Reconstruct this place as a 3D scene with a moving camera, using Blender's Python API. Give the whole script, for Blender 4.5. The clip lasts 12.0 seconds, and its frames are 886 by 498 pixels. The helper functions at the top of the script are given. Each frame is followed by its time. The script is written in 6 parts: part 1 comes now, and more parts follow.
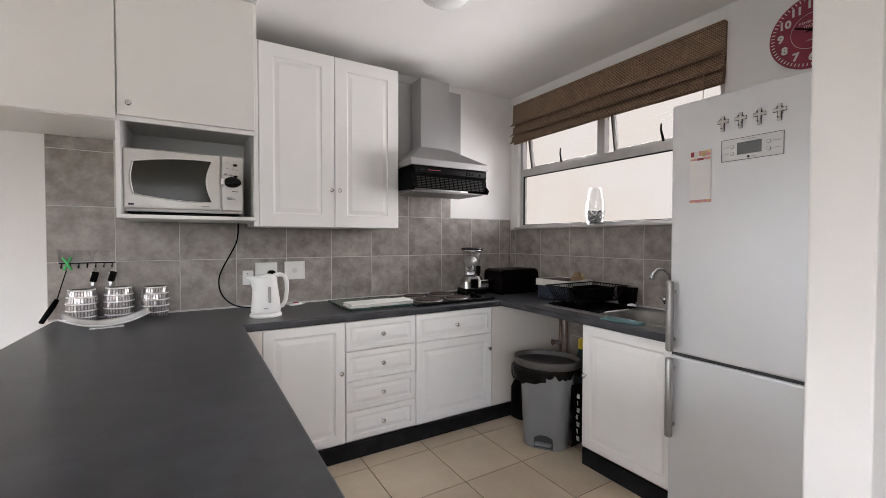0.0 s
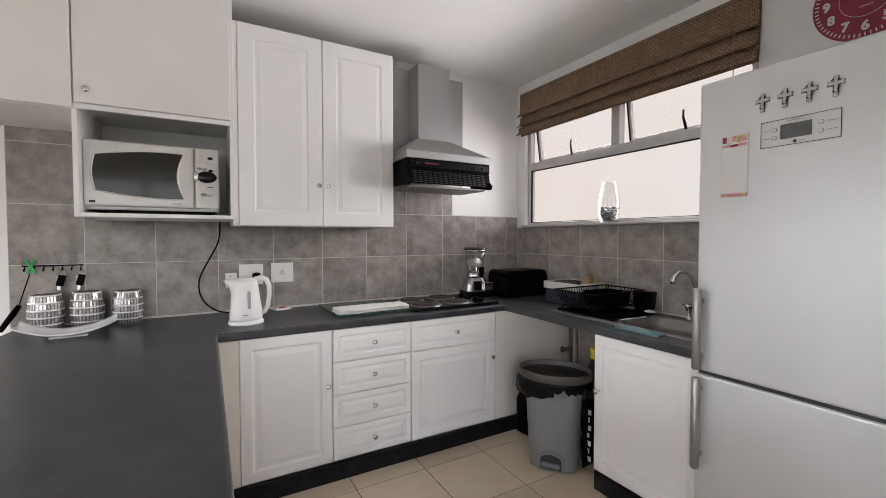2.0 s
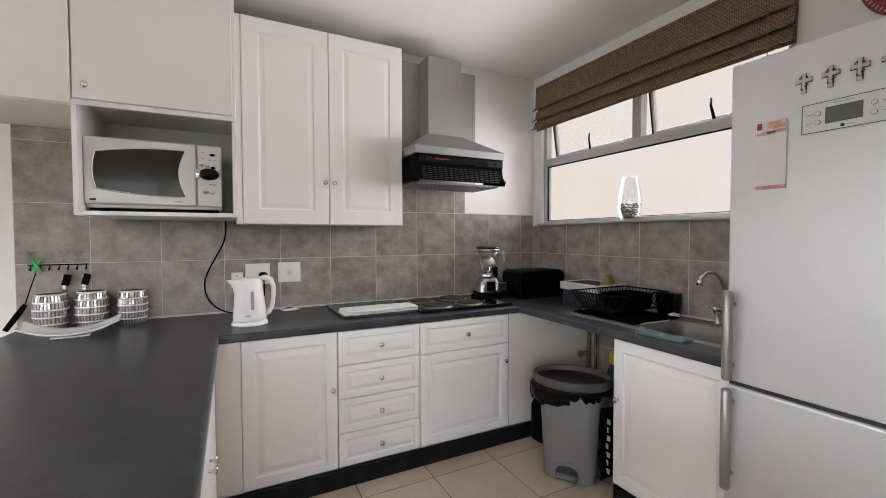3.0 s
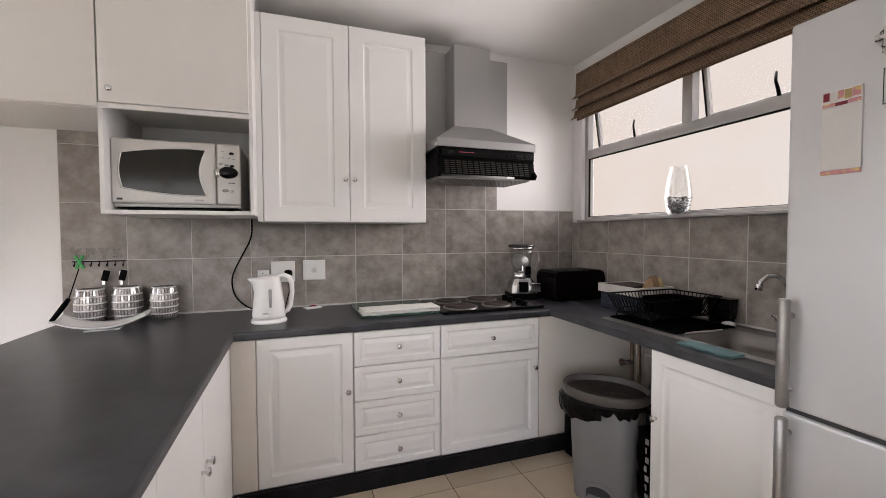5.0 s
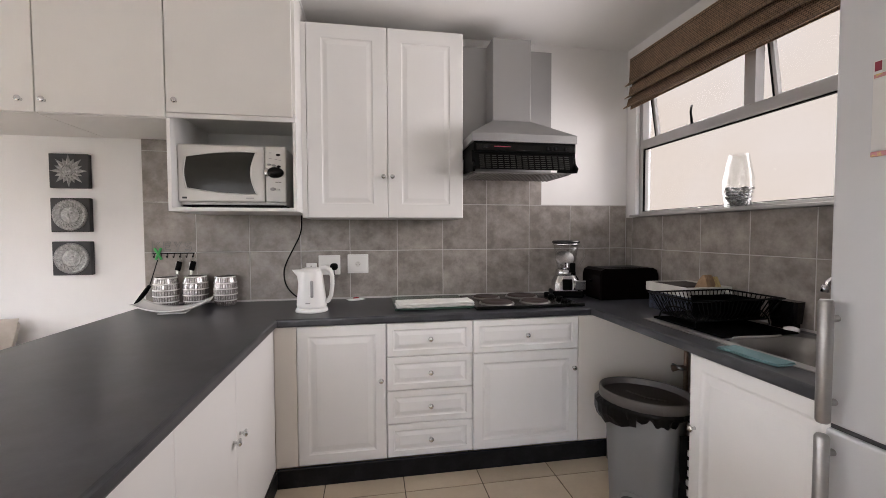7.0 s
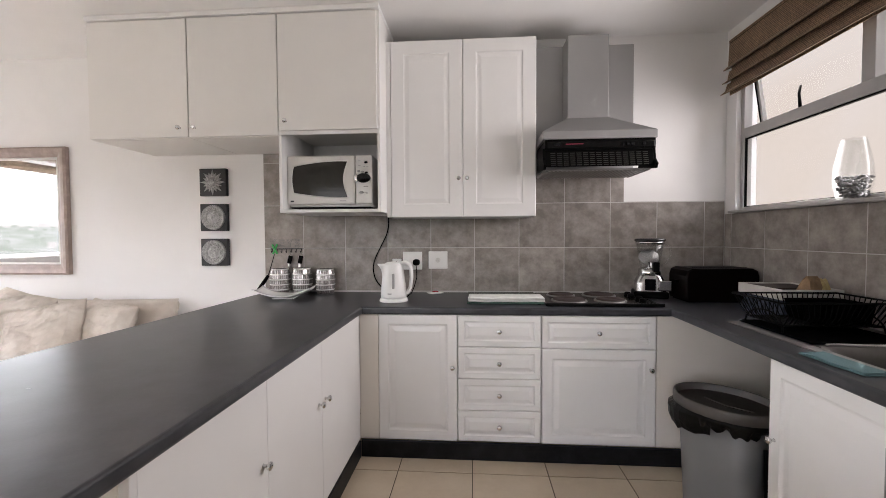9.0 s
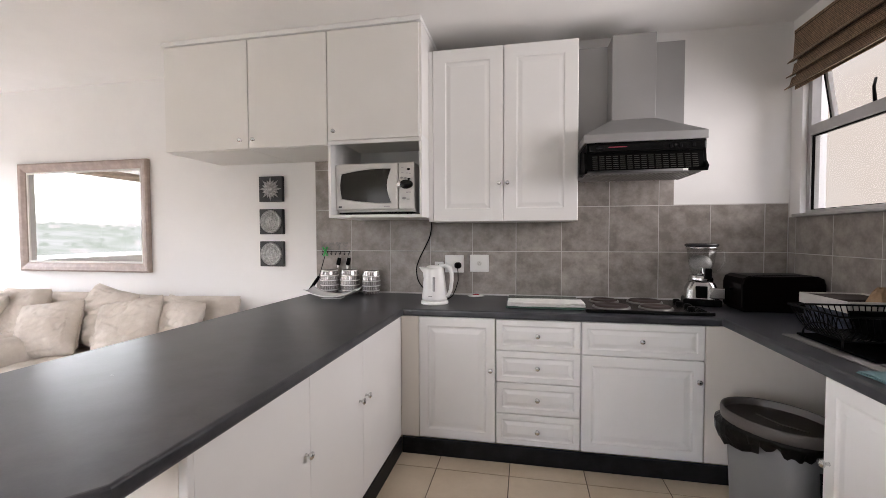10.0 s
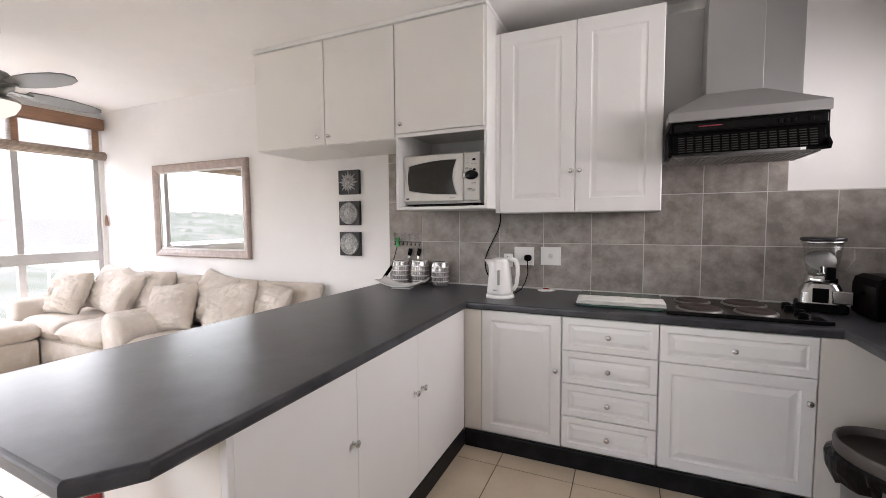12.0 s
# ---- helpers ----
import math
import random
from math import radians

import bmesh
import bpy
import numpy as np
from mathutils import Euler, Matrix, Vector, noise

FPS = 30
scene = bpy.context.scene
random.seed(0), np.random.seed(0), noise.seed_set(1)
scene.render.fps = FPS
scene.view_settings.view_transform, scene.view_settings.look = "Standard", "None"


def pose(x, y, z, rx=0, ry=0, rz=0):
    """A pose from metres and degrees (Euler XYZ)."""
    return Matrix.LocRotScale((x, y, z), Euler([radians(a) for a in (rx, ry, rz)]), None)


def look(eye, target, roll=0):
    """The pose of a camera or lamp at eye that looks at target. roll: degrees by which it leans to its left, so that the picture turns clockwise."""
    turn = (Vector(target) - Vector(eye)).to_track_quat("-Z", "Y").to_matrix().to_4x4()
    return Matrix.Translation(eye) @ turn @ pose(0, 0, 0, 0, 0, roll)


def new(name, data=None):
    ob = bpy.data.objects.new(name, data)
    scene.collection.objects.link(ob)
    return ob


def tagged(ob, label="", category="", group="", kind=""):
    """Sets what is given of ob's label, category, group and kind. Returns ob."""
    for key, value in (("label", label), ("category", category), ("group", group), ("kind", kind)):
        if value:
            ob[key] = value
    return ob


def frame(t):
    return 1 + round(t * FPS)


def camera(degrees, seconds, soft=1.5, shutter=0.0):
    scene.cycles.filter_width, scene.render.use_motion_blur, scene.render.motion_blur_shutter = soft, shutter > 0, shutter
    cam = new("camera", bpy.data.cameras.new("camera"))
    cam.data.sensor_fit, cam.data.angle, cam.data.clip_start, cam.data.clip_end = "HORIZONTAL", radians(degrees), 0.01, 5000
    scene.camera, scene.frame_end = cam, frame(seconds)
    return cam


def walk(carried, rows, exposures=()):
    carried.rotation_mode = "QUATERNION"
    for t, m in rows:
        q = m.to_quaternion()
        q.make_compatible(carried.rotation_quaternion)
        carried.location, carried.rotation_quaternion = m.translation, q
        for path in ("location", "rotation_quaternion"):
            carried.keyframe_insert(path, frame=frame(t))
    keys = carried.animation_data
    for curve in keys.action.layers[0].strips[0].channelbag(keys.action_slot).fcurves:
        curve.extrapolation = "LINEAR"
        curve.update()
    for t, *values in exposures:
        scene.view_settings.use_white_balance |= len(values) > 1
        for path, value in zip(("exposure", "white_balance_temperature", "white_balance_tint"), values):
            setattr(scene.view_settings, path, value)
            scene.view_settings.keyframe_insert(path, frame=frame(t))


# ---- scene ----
cam = camera(93.6, 12.0, 0.8)
PATH = [
    (0, (1.009, 0.798, 1.339), (2.045, 2.509, 1.291), 0.1),
    (0.5, (1.06, 0.832, 1.354), (2.095, 2.543, 1.296), 0.1),
    (1, (1.109, 0.869, 1.351), (2.136, 2.585, 1.294), 0.1),
    (1.5, (1.157, 0.909, 1.354), (2.169, 2.633, 1.293), 0.1),
    (2, (1.205, 0.958, 1.353), (2.192, 2.696, 1.292), 0.0),
    (2.5, (1.254, 0.994, 1.34), (2.207, 2.752, 1.284), -0.0),
    (3, (1.302, 1.026, 1.345), (2.21, 2.807, 1.283), -0.1),
    (5, (1.525, 1.068, 1.342), (2.192, 2.952, 1.271), -0.2),
    (5.5, (1.575, 1.056, 1.344), (2.178, 2.962, 1.267), -0.2),
    (6, (1.636, 1.048, 1.326), (2.159, 2.977, 1.259), -0.2),
    (6.5, (1.683, 1.027, 1.321), (2.12, 2.977, 1.251), -0.3),
    (7, (1.723, 1.001, 1.324), (2.063, 2.97, 1.245), -0.2),
    (9, (1.894, 0.855, 1.298), (1.746, 2.849, 1.23), -0.3),
    (9.5, (1.937, 0.831, 1.309), (1.661, 2.811, 1.241), -0.2),
    (10, (1.97, 0.813, 1.329), (1.579, 2.773, 1.259), -0.2),
    (10.5, (2.021, 0.822, 1.352), (1.516, 2.755, 1.265), -0.3),
    (11, (2.06, 0.844, 1.36), (1.453, 2.747, 1.258), -0.2),
    (11.5, (2.1, 0.881, 1.356), (1.387, 2.746, 1.239), -0.2),
    (12, (2.111, 0.912, 1.36), (1.307, 2.739, 1.229), -0.4),
]
EXPOSURES = [(0, 4.83, 6200, 14.5), (2.5, 4.84, 6210, 15), (5, 4.79, 6420, 17.5), (12, 4.75, 6350, 17)]
walk(cam, [(t, look(eye, target, roll)) for t, eye, target, roll in PATH], EXPOSURES)

# ---- world and light ----
SKY = dict(elevation=50.0, rotation=5.0, strength=0.13)
world = bpy.data.worlds.new("sky")
scene.world = world
world.use_nodes = True
wn, wl = world.node_tree.nodes, world.node_tree.links
wn.clear()
w_sky = wn.new("ShaderNodeTexSky")
w_sky.sky_type = "NISHITA"
w_sky.sun_disc = False
w_sky.sun_elevation, w_sky.sun_rotation = radians(SKY["elevation"]), radians(SKY["rotation"])
w_sky.air_density, w_sky.dust_density = 1.4, 6.0
w_hue = wn.new("ShaderNodeHueSaturation")
w_hue.inputs["Saturation"].default_value = 0.22
w_bg = wn.new("ShaderNodeBackground")
w_bg.inputs["Strength"].default_value = SKY["strength"]
w_out = wn.new("ShaderNodeOutputWorld")
wl.new(w_sky.outputs[0], w_hue.inputs["Color"])
wl.new(w_hue.outputs[0], w_bg.inputs["Color"])
wl.new(w_bg.outputs[0], w_out.inputs["Surface"])

sun_data = bpy.data.lights.new("sun", "SUN")
sun_data.energy, sun_data.angle, sun_data.color = 0.6, radians(40), (1.0, 0.96, 0.91)
sun = new("sun", sun_data)
sun.matrix_world = look((3, 30, 38), (0, 1, 0))

# daylight of the open sky in the kitchen window's opening
pane_light = bpy.data.lights.new("window_daylight", "AREA")
pane_light.shape, pane_light.size, pane_light.size_y = "RECTANGLE", 0.72, 1.66
pane_light.energy, pane_light.color, pane_light.spread = 0.69, (1.0, 0.97, 0.93), radians(112)
window_daylight = new("window_daylight", pane_light)
window_daylight.matrix_world = pose(3.622, 2.89, 1.82, 0, 90, 0)


# ---- material helpers ----
def nodes_of(name):
    m = bpy.data.materials.new(name)
    m.use_nodes = True
    nt = m.node_tree
    return m, nt.nodes, nt.links, nt.nodes["Principled BSDF"]


def surf(name, base, rough=0.5, metal=0.0, var=0.06, scale=6.0, fine=120.0, bump=0.05, stretch=(1, 1, 1),
         second=None, mix=(0.45, 0.65), rvar=0.08, piece=0.0, coat=0.0, detail=6.0, spec=0.5):
    """A painted, moulded or stone surface: broad tint and fine grain in colour, gloss and relief."""
    m, n, l, b = nodes_of(name)
    tc = n.new("ShaderNodeTexCoord")
    mp = n.new("ShaderNodeMapping")
    mp.inputs["Scale"].default_value = stretch
    info = n.new("ShaderNodeObjectInfo")
    sh = n.new("ShaderNodeVectorMath")
    sh.operation = "MULTIPLY_ADD"
    sh.inputs[1].default_value = (37.0, 53.0, 71.0)
    l.new(info.outputs["Random"], sh.inputs[0])
    l.new(tc.outputs["Object"], sh.inputs[2])
    l.new(sh.outputs[0], mp.inputs["Vector"])
    big = n.new("ShaderNodeTexNoise")
    big.inputs["Scale"].default_value, big.inputs["Detail"].default_value = scale, detail
    big.inputs["Roughness"].default_value = 0.6
    small = n.new("ShaderNodeTexNoise")
    small.inputs["Scale"].default_value, small.inputs["Detail"].default_value = fine, 3.0
    for t in (big, small):
        l.new(mp.outputs[0], t.inputs["Vector"])
    ramp = n.new("ShaderNodeValToRGB")
    other = second or tuple(c * (1 - 2 * var) for c in base)
    ramp.color_ramp.elements[0].position, ramp.color_ramp.elements[1].position = mix
    ramp.color_ramp.elements[0].color = (*other, 1)
    ramp.color_ramp.elements[1].color = (*base, 1)
    l.new(big.outputs["Fac"], ramp.inputs[0])
    hsv = n.new("ShaderNodeHueSaturation")
    mr = n.new("ShaderNodeMapRange")
    mr.inputs["To Min"].default_value, mr.inputs["To Max"].default_value = 1 - var, 1 + var
    l.new(small.outputs["Fac"], mr.inputs["Value"])
    val = mr.outputs[0]
    if piece:
        mr2 = n.new("ShaderNodeMapRange")
        mr2.inputs["To Min"].default_value, mr2.inputs["To Max"].default_value = 1 - piece, 1 + piece
        l.new(info.outputs["Random"], mr2.inputs["Value"])
        mu = n.new("ShaderNodeMath")
        mu.operation = "MULTIPLY"
        l.new(val, mu.inputs[0])
        l.new(mr2.outputs[0], mu.inputs[1])
        val = mu.outputs[0]
    l.new(val, hsv.inputs["Value"])
    l.new(ramp.outputs[0], hsv.inputs["Color"])
    l.new(hsv.outputs[0], b.inputs["Base Color"])
    rr = n.new("ShaderNodeMapRange")
    low, high = max(rough - rvar, 0.02), min(rough + rvar, 1)
    low, high = (max(low, 0.29), max(high, 0.30)) if rough >= 0.28 else (low, min(high, 0.26))
    rr.inputs["To Min"].default_value, rr.inputs["To Max"].default_value = low, high
    l.new(big.outputs["Fac"], rr.inputs["Value"])
    l.new(rr.outputs[0], b.inputs["Roughness"])
    b.inputs["Metallic"].default_value = metal
    b.inputs["Coat Weight"].default_value = coat
    b.inputs["Specular IOR Level"].default_value = spec
    if bump:
        bp = n.new("ShaderNodeBump")
        bp.inputs["Strength"].default_value, bp.inputs["Distance"].default_value = bump, 0.004
        l.new(small.outputs["Fac"], bp.inputs["Height"])
        l.new(bp.outputs[0], b.inputs["Normal"])
    return m


def clear_glass(name, tint=(1, 1, 1), gloss=0.5, base=0.03):
    m, n, l, b = nodes_of(name)
    n.remove(b)
    tr, gl, mx, lw, pw, ma = (n.new("ShaderNode" + k) for k in ("BsdfTransparent", "BsdfGlossy", "MixShader", "LayerWeight", "Math", "Math"))
    tr.inputs["Color"].default_value = (*tint, 1)
    gl.inputs["Roughness"].default_value = 0.02
    lw.inputs["Blend"].default_value = 0.5
    pw.operation, ma.operation = "POWER", "MULTIPLY_ADD"
    pw.inputs[1].default_value = 3.5
    ma.inputs[1].default_value, ma.inputs[2].default_value = gloss, base
    l.new(lw.outputs["Facing"], pw.inputs[0])
    l.new(pw.outputs[0], ma.inputs[0])
    l.new(ma.outputs[0], mx.inputs["Fac"])
    l.new(tr.outputs[0], mx.inputs[1])
    l.new(gl.outputs[0], mx.inputs[2])
    l.new(mx.outputs[0], n["Material Output"].inputs["Surface"])
    return m


# emits its own colour; base is black, so outside light adds nothing
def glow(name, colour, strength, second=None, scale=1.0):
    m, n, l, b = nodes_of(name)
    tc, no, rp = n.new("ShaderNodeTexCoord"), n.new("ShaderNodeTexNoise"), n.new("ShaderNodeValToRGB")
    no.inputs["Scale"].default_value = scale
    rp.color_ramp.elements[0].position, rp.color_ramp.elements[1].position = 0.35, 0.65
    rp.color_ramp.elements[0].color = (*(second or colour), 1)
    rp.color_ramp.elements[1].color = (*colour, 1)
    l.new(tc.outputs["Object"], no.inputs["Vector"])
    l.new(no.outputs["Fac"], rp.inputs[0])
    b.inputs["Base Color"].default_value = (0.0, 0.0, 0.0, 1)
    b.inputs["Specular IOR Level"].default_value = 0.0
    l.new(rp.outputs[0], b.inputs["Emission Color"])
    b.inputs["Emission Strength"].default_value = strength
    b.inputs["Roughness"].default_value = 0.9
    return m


def woven(name, dark, light, pitch_u, pitch_v):
    """Woven grass: bands of short reeds with dark gaps."""
    m, n, l, b = nodes_of(name)
    tc, br, no, mx, bp = (n.new("ShaderNode" + k) for k in ("TexCoord", "TexBrick", "TexNoise", "MixRGB", "Bump"))
    sep, cmb = n.new("ShaderNodeSeparateXYZ"), n.new("ShaderNodeCombineXYZ")
    l.new(tc.outputs["Object"], sep.inputs[0])
    l.new(sep.outputs["Y"], cmb.inputs["X"])
    l.new(sep.outputs["Z"], cmb.inputs["Y"])
    l.new(cmb.outputs[0], br.inputs["Vector"])
    br.inputs["Scale"].default_value = 1.0
    br.inputs["Brick Width"].default_value, br.inputs["Row Height"].default_value = pitch_u, pitch_v
    br.inputs["Mortar Size"].default_value = pitch_v * 0.18
    br.inputs["Mortar Smooth"].default_value = 0.6
    br.inputs["Color1"].default_value, br.inputs["Color2"].default_value = (*light, 1), (*[c * 0.72 for c in light], 1)
    br.inputs["Mortar"].default_value = (*dark, 1)
    no.inputs["Scale"].default_value = 14.0
    l.new(tc.outputs["Object"], no.inputs["Vector"])
    mx.blend_type = "MULTIPLY"
    mx.inputs["Fac"].default_value = 0.45
    l.new(br.outputs["Color"], mx.inputs[1])
    l.new(no.outputs["Fac"], mx.inputs[2])
    l.new(mx.outputs[0], b.inputs["Base Color"])
    b.inputs["Roughness"].default_value = 0.85
    bp.inputs["Strength"].default_value, bp.inputs["Distance"].default_value = 0.5, 0.003
    bp.invert = True
    l.new(br.outputs["Fac"], bp.inputs["Height"])
    l.new(bp.outputs[0], b.inputs["Normal"])
    return m


WALL = surf("wall_paint", (0.83, 0.815, 0.80), 0.6, var=0.02, scale=1.5, fine=260, bump=0.06)
CEIL = surf("ceiling_paint", (0.82, 0.805, 0.785), 0.75, var=0.02, scale=1.2, fine=200, bump=0.08)
CAB = surf("white_foil", (0.84, 0.83, 0.815), 0.33, var=0.012, scale=2.0, fine=300, bump=0.015)
FLAT = surf("white_melamine", (0.80, 0.79, 0.775), 0.42, var=0.015, scale=2.0, fine=400, bump=0.02)
CREAM = surf("cream_board", (0.76, 0.715, 0.655), 0.5, var=0.02, scale=2.0, fine=300, bump=0.02)
TILE = surf("grey_stone_tile", (0.375, 0.335, 0.305), 0.36, var=0.13, scale=11.0, fine=75, bump=0.06,
            second=(0.205, 0.180, 0.162), mix=(0.36, 0.68), piece=0.09, detail=12)
GROUT = surf("grey_grout", (0.60, 0.58, 0.56), 0.9, var=0.06, scale=20, fine=300, bump=0.1)
FTILE = surf("beige_floor_tile", (0.60, 0.505, 0.385), 0.36, var=0.04, scale=4.0, fine=60, bump=0.02,
             second=(0.50, 0.405, 0.295), mix=(0.3, 0.72), piece=0.05, detail=8)
FGROUT = surf("floor_grout", (0.13, 0.10, 0.075), 0.9, var=0.1, scale=20, fine=300)
SLATE = surf("slate_laminate", (0.053, 0.054, 0.061), 0.31, var=0.10, scale=9.0, fine=160, bump=0.02,
             second=(0.025, 0.026, 0.031), mix=(0.36, 0.64), rvar=0.06, detail=8)
PLINTH = surf("charcoal_plinth", (0.016, 0.016, 0.018), 0.42, var=0.25, scale=12, fine=150, bump=0.05, spec=0.15)
STEEL = surf("brushed_steel", (0.40, 0.39, 0.38), 0.42, 0.9, var=0.03, scale=5, fine=40, bump=0.01, stretch=(1, 1, 14))
HOODM = surf("satin_grey_metal", (0.36, 0.355, 0.35), 0.42, 0.55, var=0.02, scale=3, fine=200, bump=0.01)
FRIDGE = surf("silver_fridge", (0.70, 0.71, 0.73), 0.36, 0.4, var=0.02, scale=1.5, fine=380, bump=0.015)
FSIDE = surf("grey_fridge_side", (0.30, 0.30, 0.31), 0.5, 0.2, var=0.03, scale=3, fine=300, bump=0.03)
ALU = surf("aluminium", (0.50, 0.49, 0.48), 0.42, 0.6, var=0.04, scale=8, fine=200, bump=0.02)
CHROME = surf("chrome", (0.72, 0.72, 0.72), 0.12, 1.0, var=0.02, scale=20, fine=200, bump=0.0, rvar=0.04)
BLACK = surf("black_plastic", (0.003, 0.003, 0.003), 0.5, var=0.1, scale=20, fine=200, bump=0.03, spec=0.05)
BLACKM = surf("black_wire", (0.006, 0.006, 0.0065), 0.45, var=0.1, scale=20, fine=200, bump=0.02, spec=0.05)
# FLAT made slightly darker and creamier, for upper and microwave cupboards
CREAMW = surf("creamy_white_melamine", (0.785, 0.765, 0.735), 0.42, var=0.015, scale=2.0, fine=400, bump=0.02)
GLOSSBLK = surf("black_glass", (0.005, 0.005, 0.005), 0.2, var=0.05, scale=10, fine=200, bump=0.0, spec=0.3)
MWGLASS = surf("dark_oven_glass", (0.040, 0.038, 0.033), 0.10, var=0.05, scale=6, fine=300, bump=0.0, rvar=0.03, spec=0.15)
WPLAST = surf("white_plastic", (0.80, 0.79, 0.77), 0.3, var=0.012, scale=6, fine=200, bump=0.0)
SILVERP = surf("silver_plastic", (0.60, 0.585, 0.56), 0.38, 0.25, var=0.02, scale=5, fine=300, bump=0.02)
BINM = surf("grey_bin_plastic", (0.19, 0.19, 0.19), 0.42, var=0.03, scale=4, fine=250, bump=0.03)
BAG = surf("black_bin_bag", (0.003, 0.0028, 0.0028), 0.3, var=0.2, scale=30, fine=60, bump=0.5, spec=0.2)
BLIND = woven("woven_grass_blind", (0.050, 0.028, 0.016), (0.44, 0.285, 0.175), 0.022, 0.0105)
BLINDW = woven("bamboo_roller_blind", (0.26, 0.20, 0.16), (0.62, 0.50, 0.40), 0.30, 0.012)
def sheer(m, clear):
    """Lets part of the light straight through the gaps of a thin woven sheet."""
    n, l = m.node_tree.nodes, m.node_tree.links
    tr, mx = n.new("ShaderNodeBsdfTransparent"), n.new("ShaderNodeMixShader")
    mx.inputs["Fac"].default_value = clear
    l.new(n["Principled BSDF"].outputs[0], mx.inputs[1])
    l.new(tr.outputs[0], mx.inputs[2])
    l.new(mx.outputs[0], n["Material Output"].inputs["Surface"])
    return m


SHEER = sheer(woven("sheer_bamboo_sheet", (0.55, 0.48, 0.44), (0.70, 0.62, 0.56), 0.30, 0.012), 0.30)
JARSH = surf("dull_jar_shell", (0.13, 0.115, 0.11), 0.35, 0.3, var=0.1, scale=40)
WOODB = surf("brown_pelmet_wood", (0.30, 0.165, 0.095), 0.4, var=0.1, scale=6, fine=60, stretch=(12, 1, 12))
FRAMEW = surf("greybrown_frame_wood", (0.43, 0.335, 0.295), 0.45, var=0.10, scale=6, fine=80, stretch=(3, 3, 3), bump=0.08)
LINER = surf("pale_frame_liner", (0.70, 0.68, 0.65), 0.5, var=0.03, scale=10)
FABRIC = surf("cream_cotton", (0.70, 0.64, 0.575), 0.9, var=0.05, scale=5, fine=500, bump=0.25, second=(0.58, 0.515, 0.45))
REDC = surf("crimson_enamel", (0.30, 0.028, 0.055), 0.5, var=0.10, scale=14, fine=200, bump=0.03)
CLOCKW = surf("worn_white_print", (0.74, 0.70, 0.66), 0.6, var=0.06, scale=30, fine=300)
REDP = surf("red_lacquer", (0.35, 0.012, 0.016), 0.25, var=0.05, scale=10, coat=0.4)
GREENP = surf("green_plastic", (0.05, 0.42, 0.10), 0.4, var=0.05, scale=20)
PEWTER = surf("pewter_relief", (0.50, 0.495, 0.48), 0.42, 0.6, var=0.2, scale=60, fine=160, bump=0.6)
SLABK = surf("black_stained_wood", (0.022, 0.021, 0.022), 0.5, var=0.15, scale=10, fine=120, bump=0.15)
MOSAIC = surf("mirror_mosaic", (0.80, 0.77, 0.76), 0.26, 0.5, var=0.14, scale=90, fine=240, bump=0.05, second=(0.46, 0.42, 0.41), mix=(0.42, 0.58))
PEARL = surf("pearl_band", (0.84, 0.82, 0.81), 0.28, 0.2, var=0.08, scale=60, fine=200)
CERAM = surf("white_ceramic", (0.80, 0.79, 0.78), 0.16, var=0.012, scale=6, fine=200, bump=0.0)
TOWEL = surf("white_terry", (0.80, 0.78, 0.74), 0.95, var=0.06, scale=20, fine=420, bump=0.7)
BOARDG = surf("green_glass_board", (0.065, 0.12, 0.09), 0.18, var=0.05, scale=10, bump=0.0)
PLATE = surf("cast_iron_plate", (0.060, 0.042, 0.038), 0.66, 0.0, var=0.14, scale=9, fine=150, bump=0.08, spec=0.25)
MAROON = surf("dark_toaster_lacquer", (0.004, 0.0022, 0.0022), 0.35, var=0.1, scale=10, bump=0.0, spec=0.04)
MATR = surf("black_rubber", (0.004, 0.004, 0.004), 0.9, var=0.15, scale=20, fine=250, bump=0.1, spec=0.0)
CLOTH = surf("pale_blue_cloth", (0.13, 0.235, 0.25), 0.9, var=0.05, scale=14, fine=500, bump=0.5)
KRAFT = surf("brown_kraft_paper", (0.36, 0.23, 0.13), 0.8, var=0.1, scale=25, fine=150, bump=0.2)
YPAPER = surf("pale_yellow_paper", (0.62, 0.50, 0.24), 0.7, var=0.08, scale=25, fine=150, bump=0.2, second=(0.50, 0.37, 0.16))
TRAY = surf("white_enamel_tray", (0.60, 0.57, 0.53), 0.35, var=0.05, scale=14)
CHECK = surf("dark_blue_check", (0.055, 0.07, 0.11), 0.6, var=0.3, scale=60, fine=120, second=(0.015, 0.018, 0.03))
SINKM = surf("worn_sink_steel", (0.30, 0.285, 0.27), 0.40, 0.75, var=0.05, scale=6, fine=90, bump=0.02)
RIMM = surf("taupe_bin_rim", (0.085, 0.075, 0.068), 0.45, var=0.04, scale=6, fine=250, bump=0.02)
SMOKE = surf("smoky_lid_plastic", (0.035, 0.034, 0.036), 0.2, var=0.05, scale=10, bump=0.0)
SLATM = surf("dull_visor_slat", (0.040, 0.038, 0.032), 0.45, 0.2, var=0.2, scale=40, fine=120, bump=0.02)
LIDM = surf("dark_bin_lid", (0.030, 0.024, 0.020), 0.42, var=0.08, scale=8, fine=250, bump=0.02)
COPPER = surf("old_copper_pipe", (0.25, 0.17, 0.12), 0.45, 0.7, var=0.15, scale=15)
YELLOW = surf("yellow_cap", (0.75, 0.55, 0.03), 0.4, var=0.05, scale=10)
TEAL = surf("dark_teal_plastic", (0.01, 0.05, 0.05), 0.35, var=0.1, scale=10)
LABELW = surf("white_print", (0.66, 0.66, 0.66), 0.6, var=0.05, scale=30)
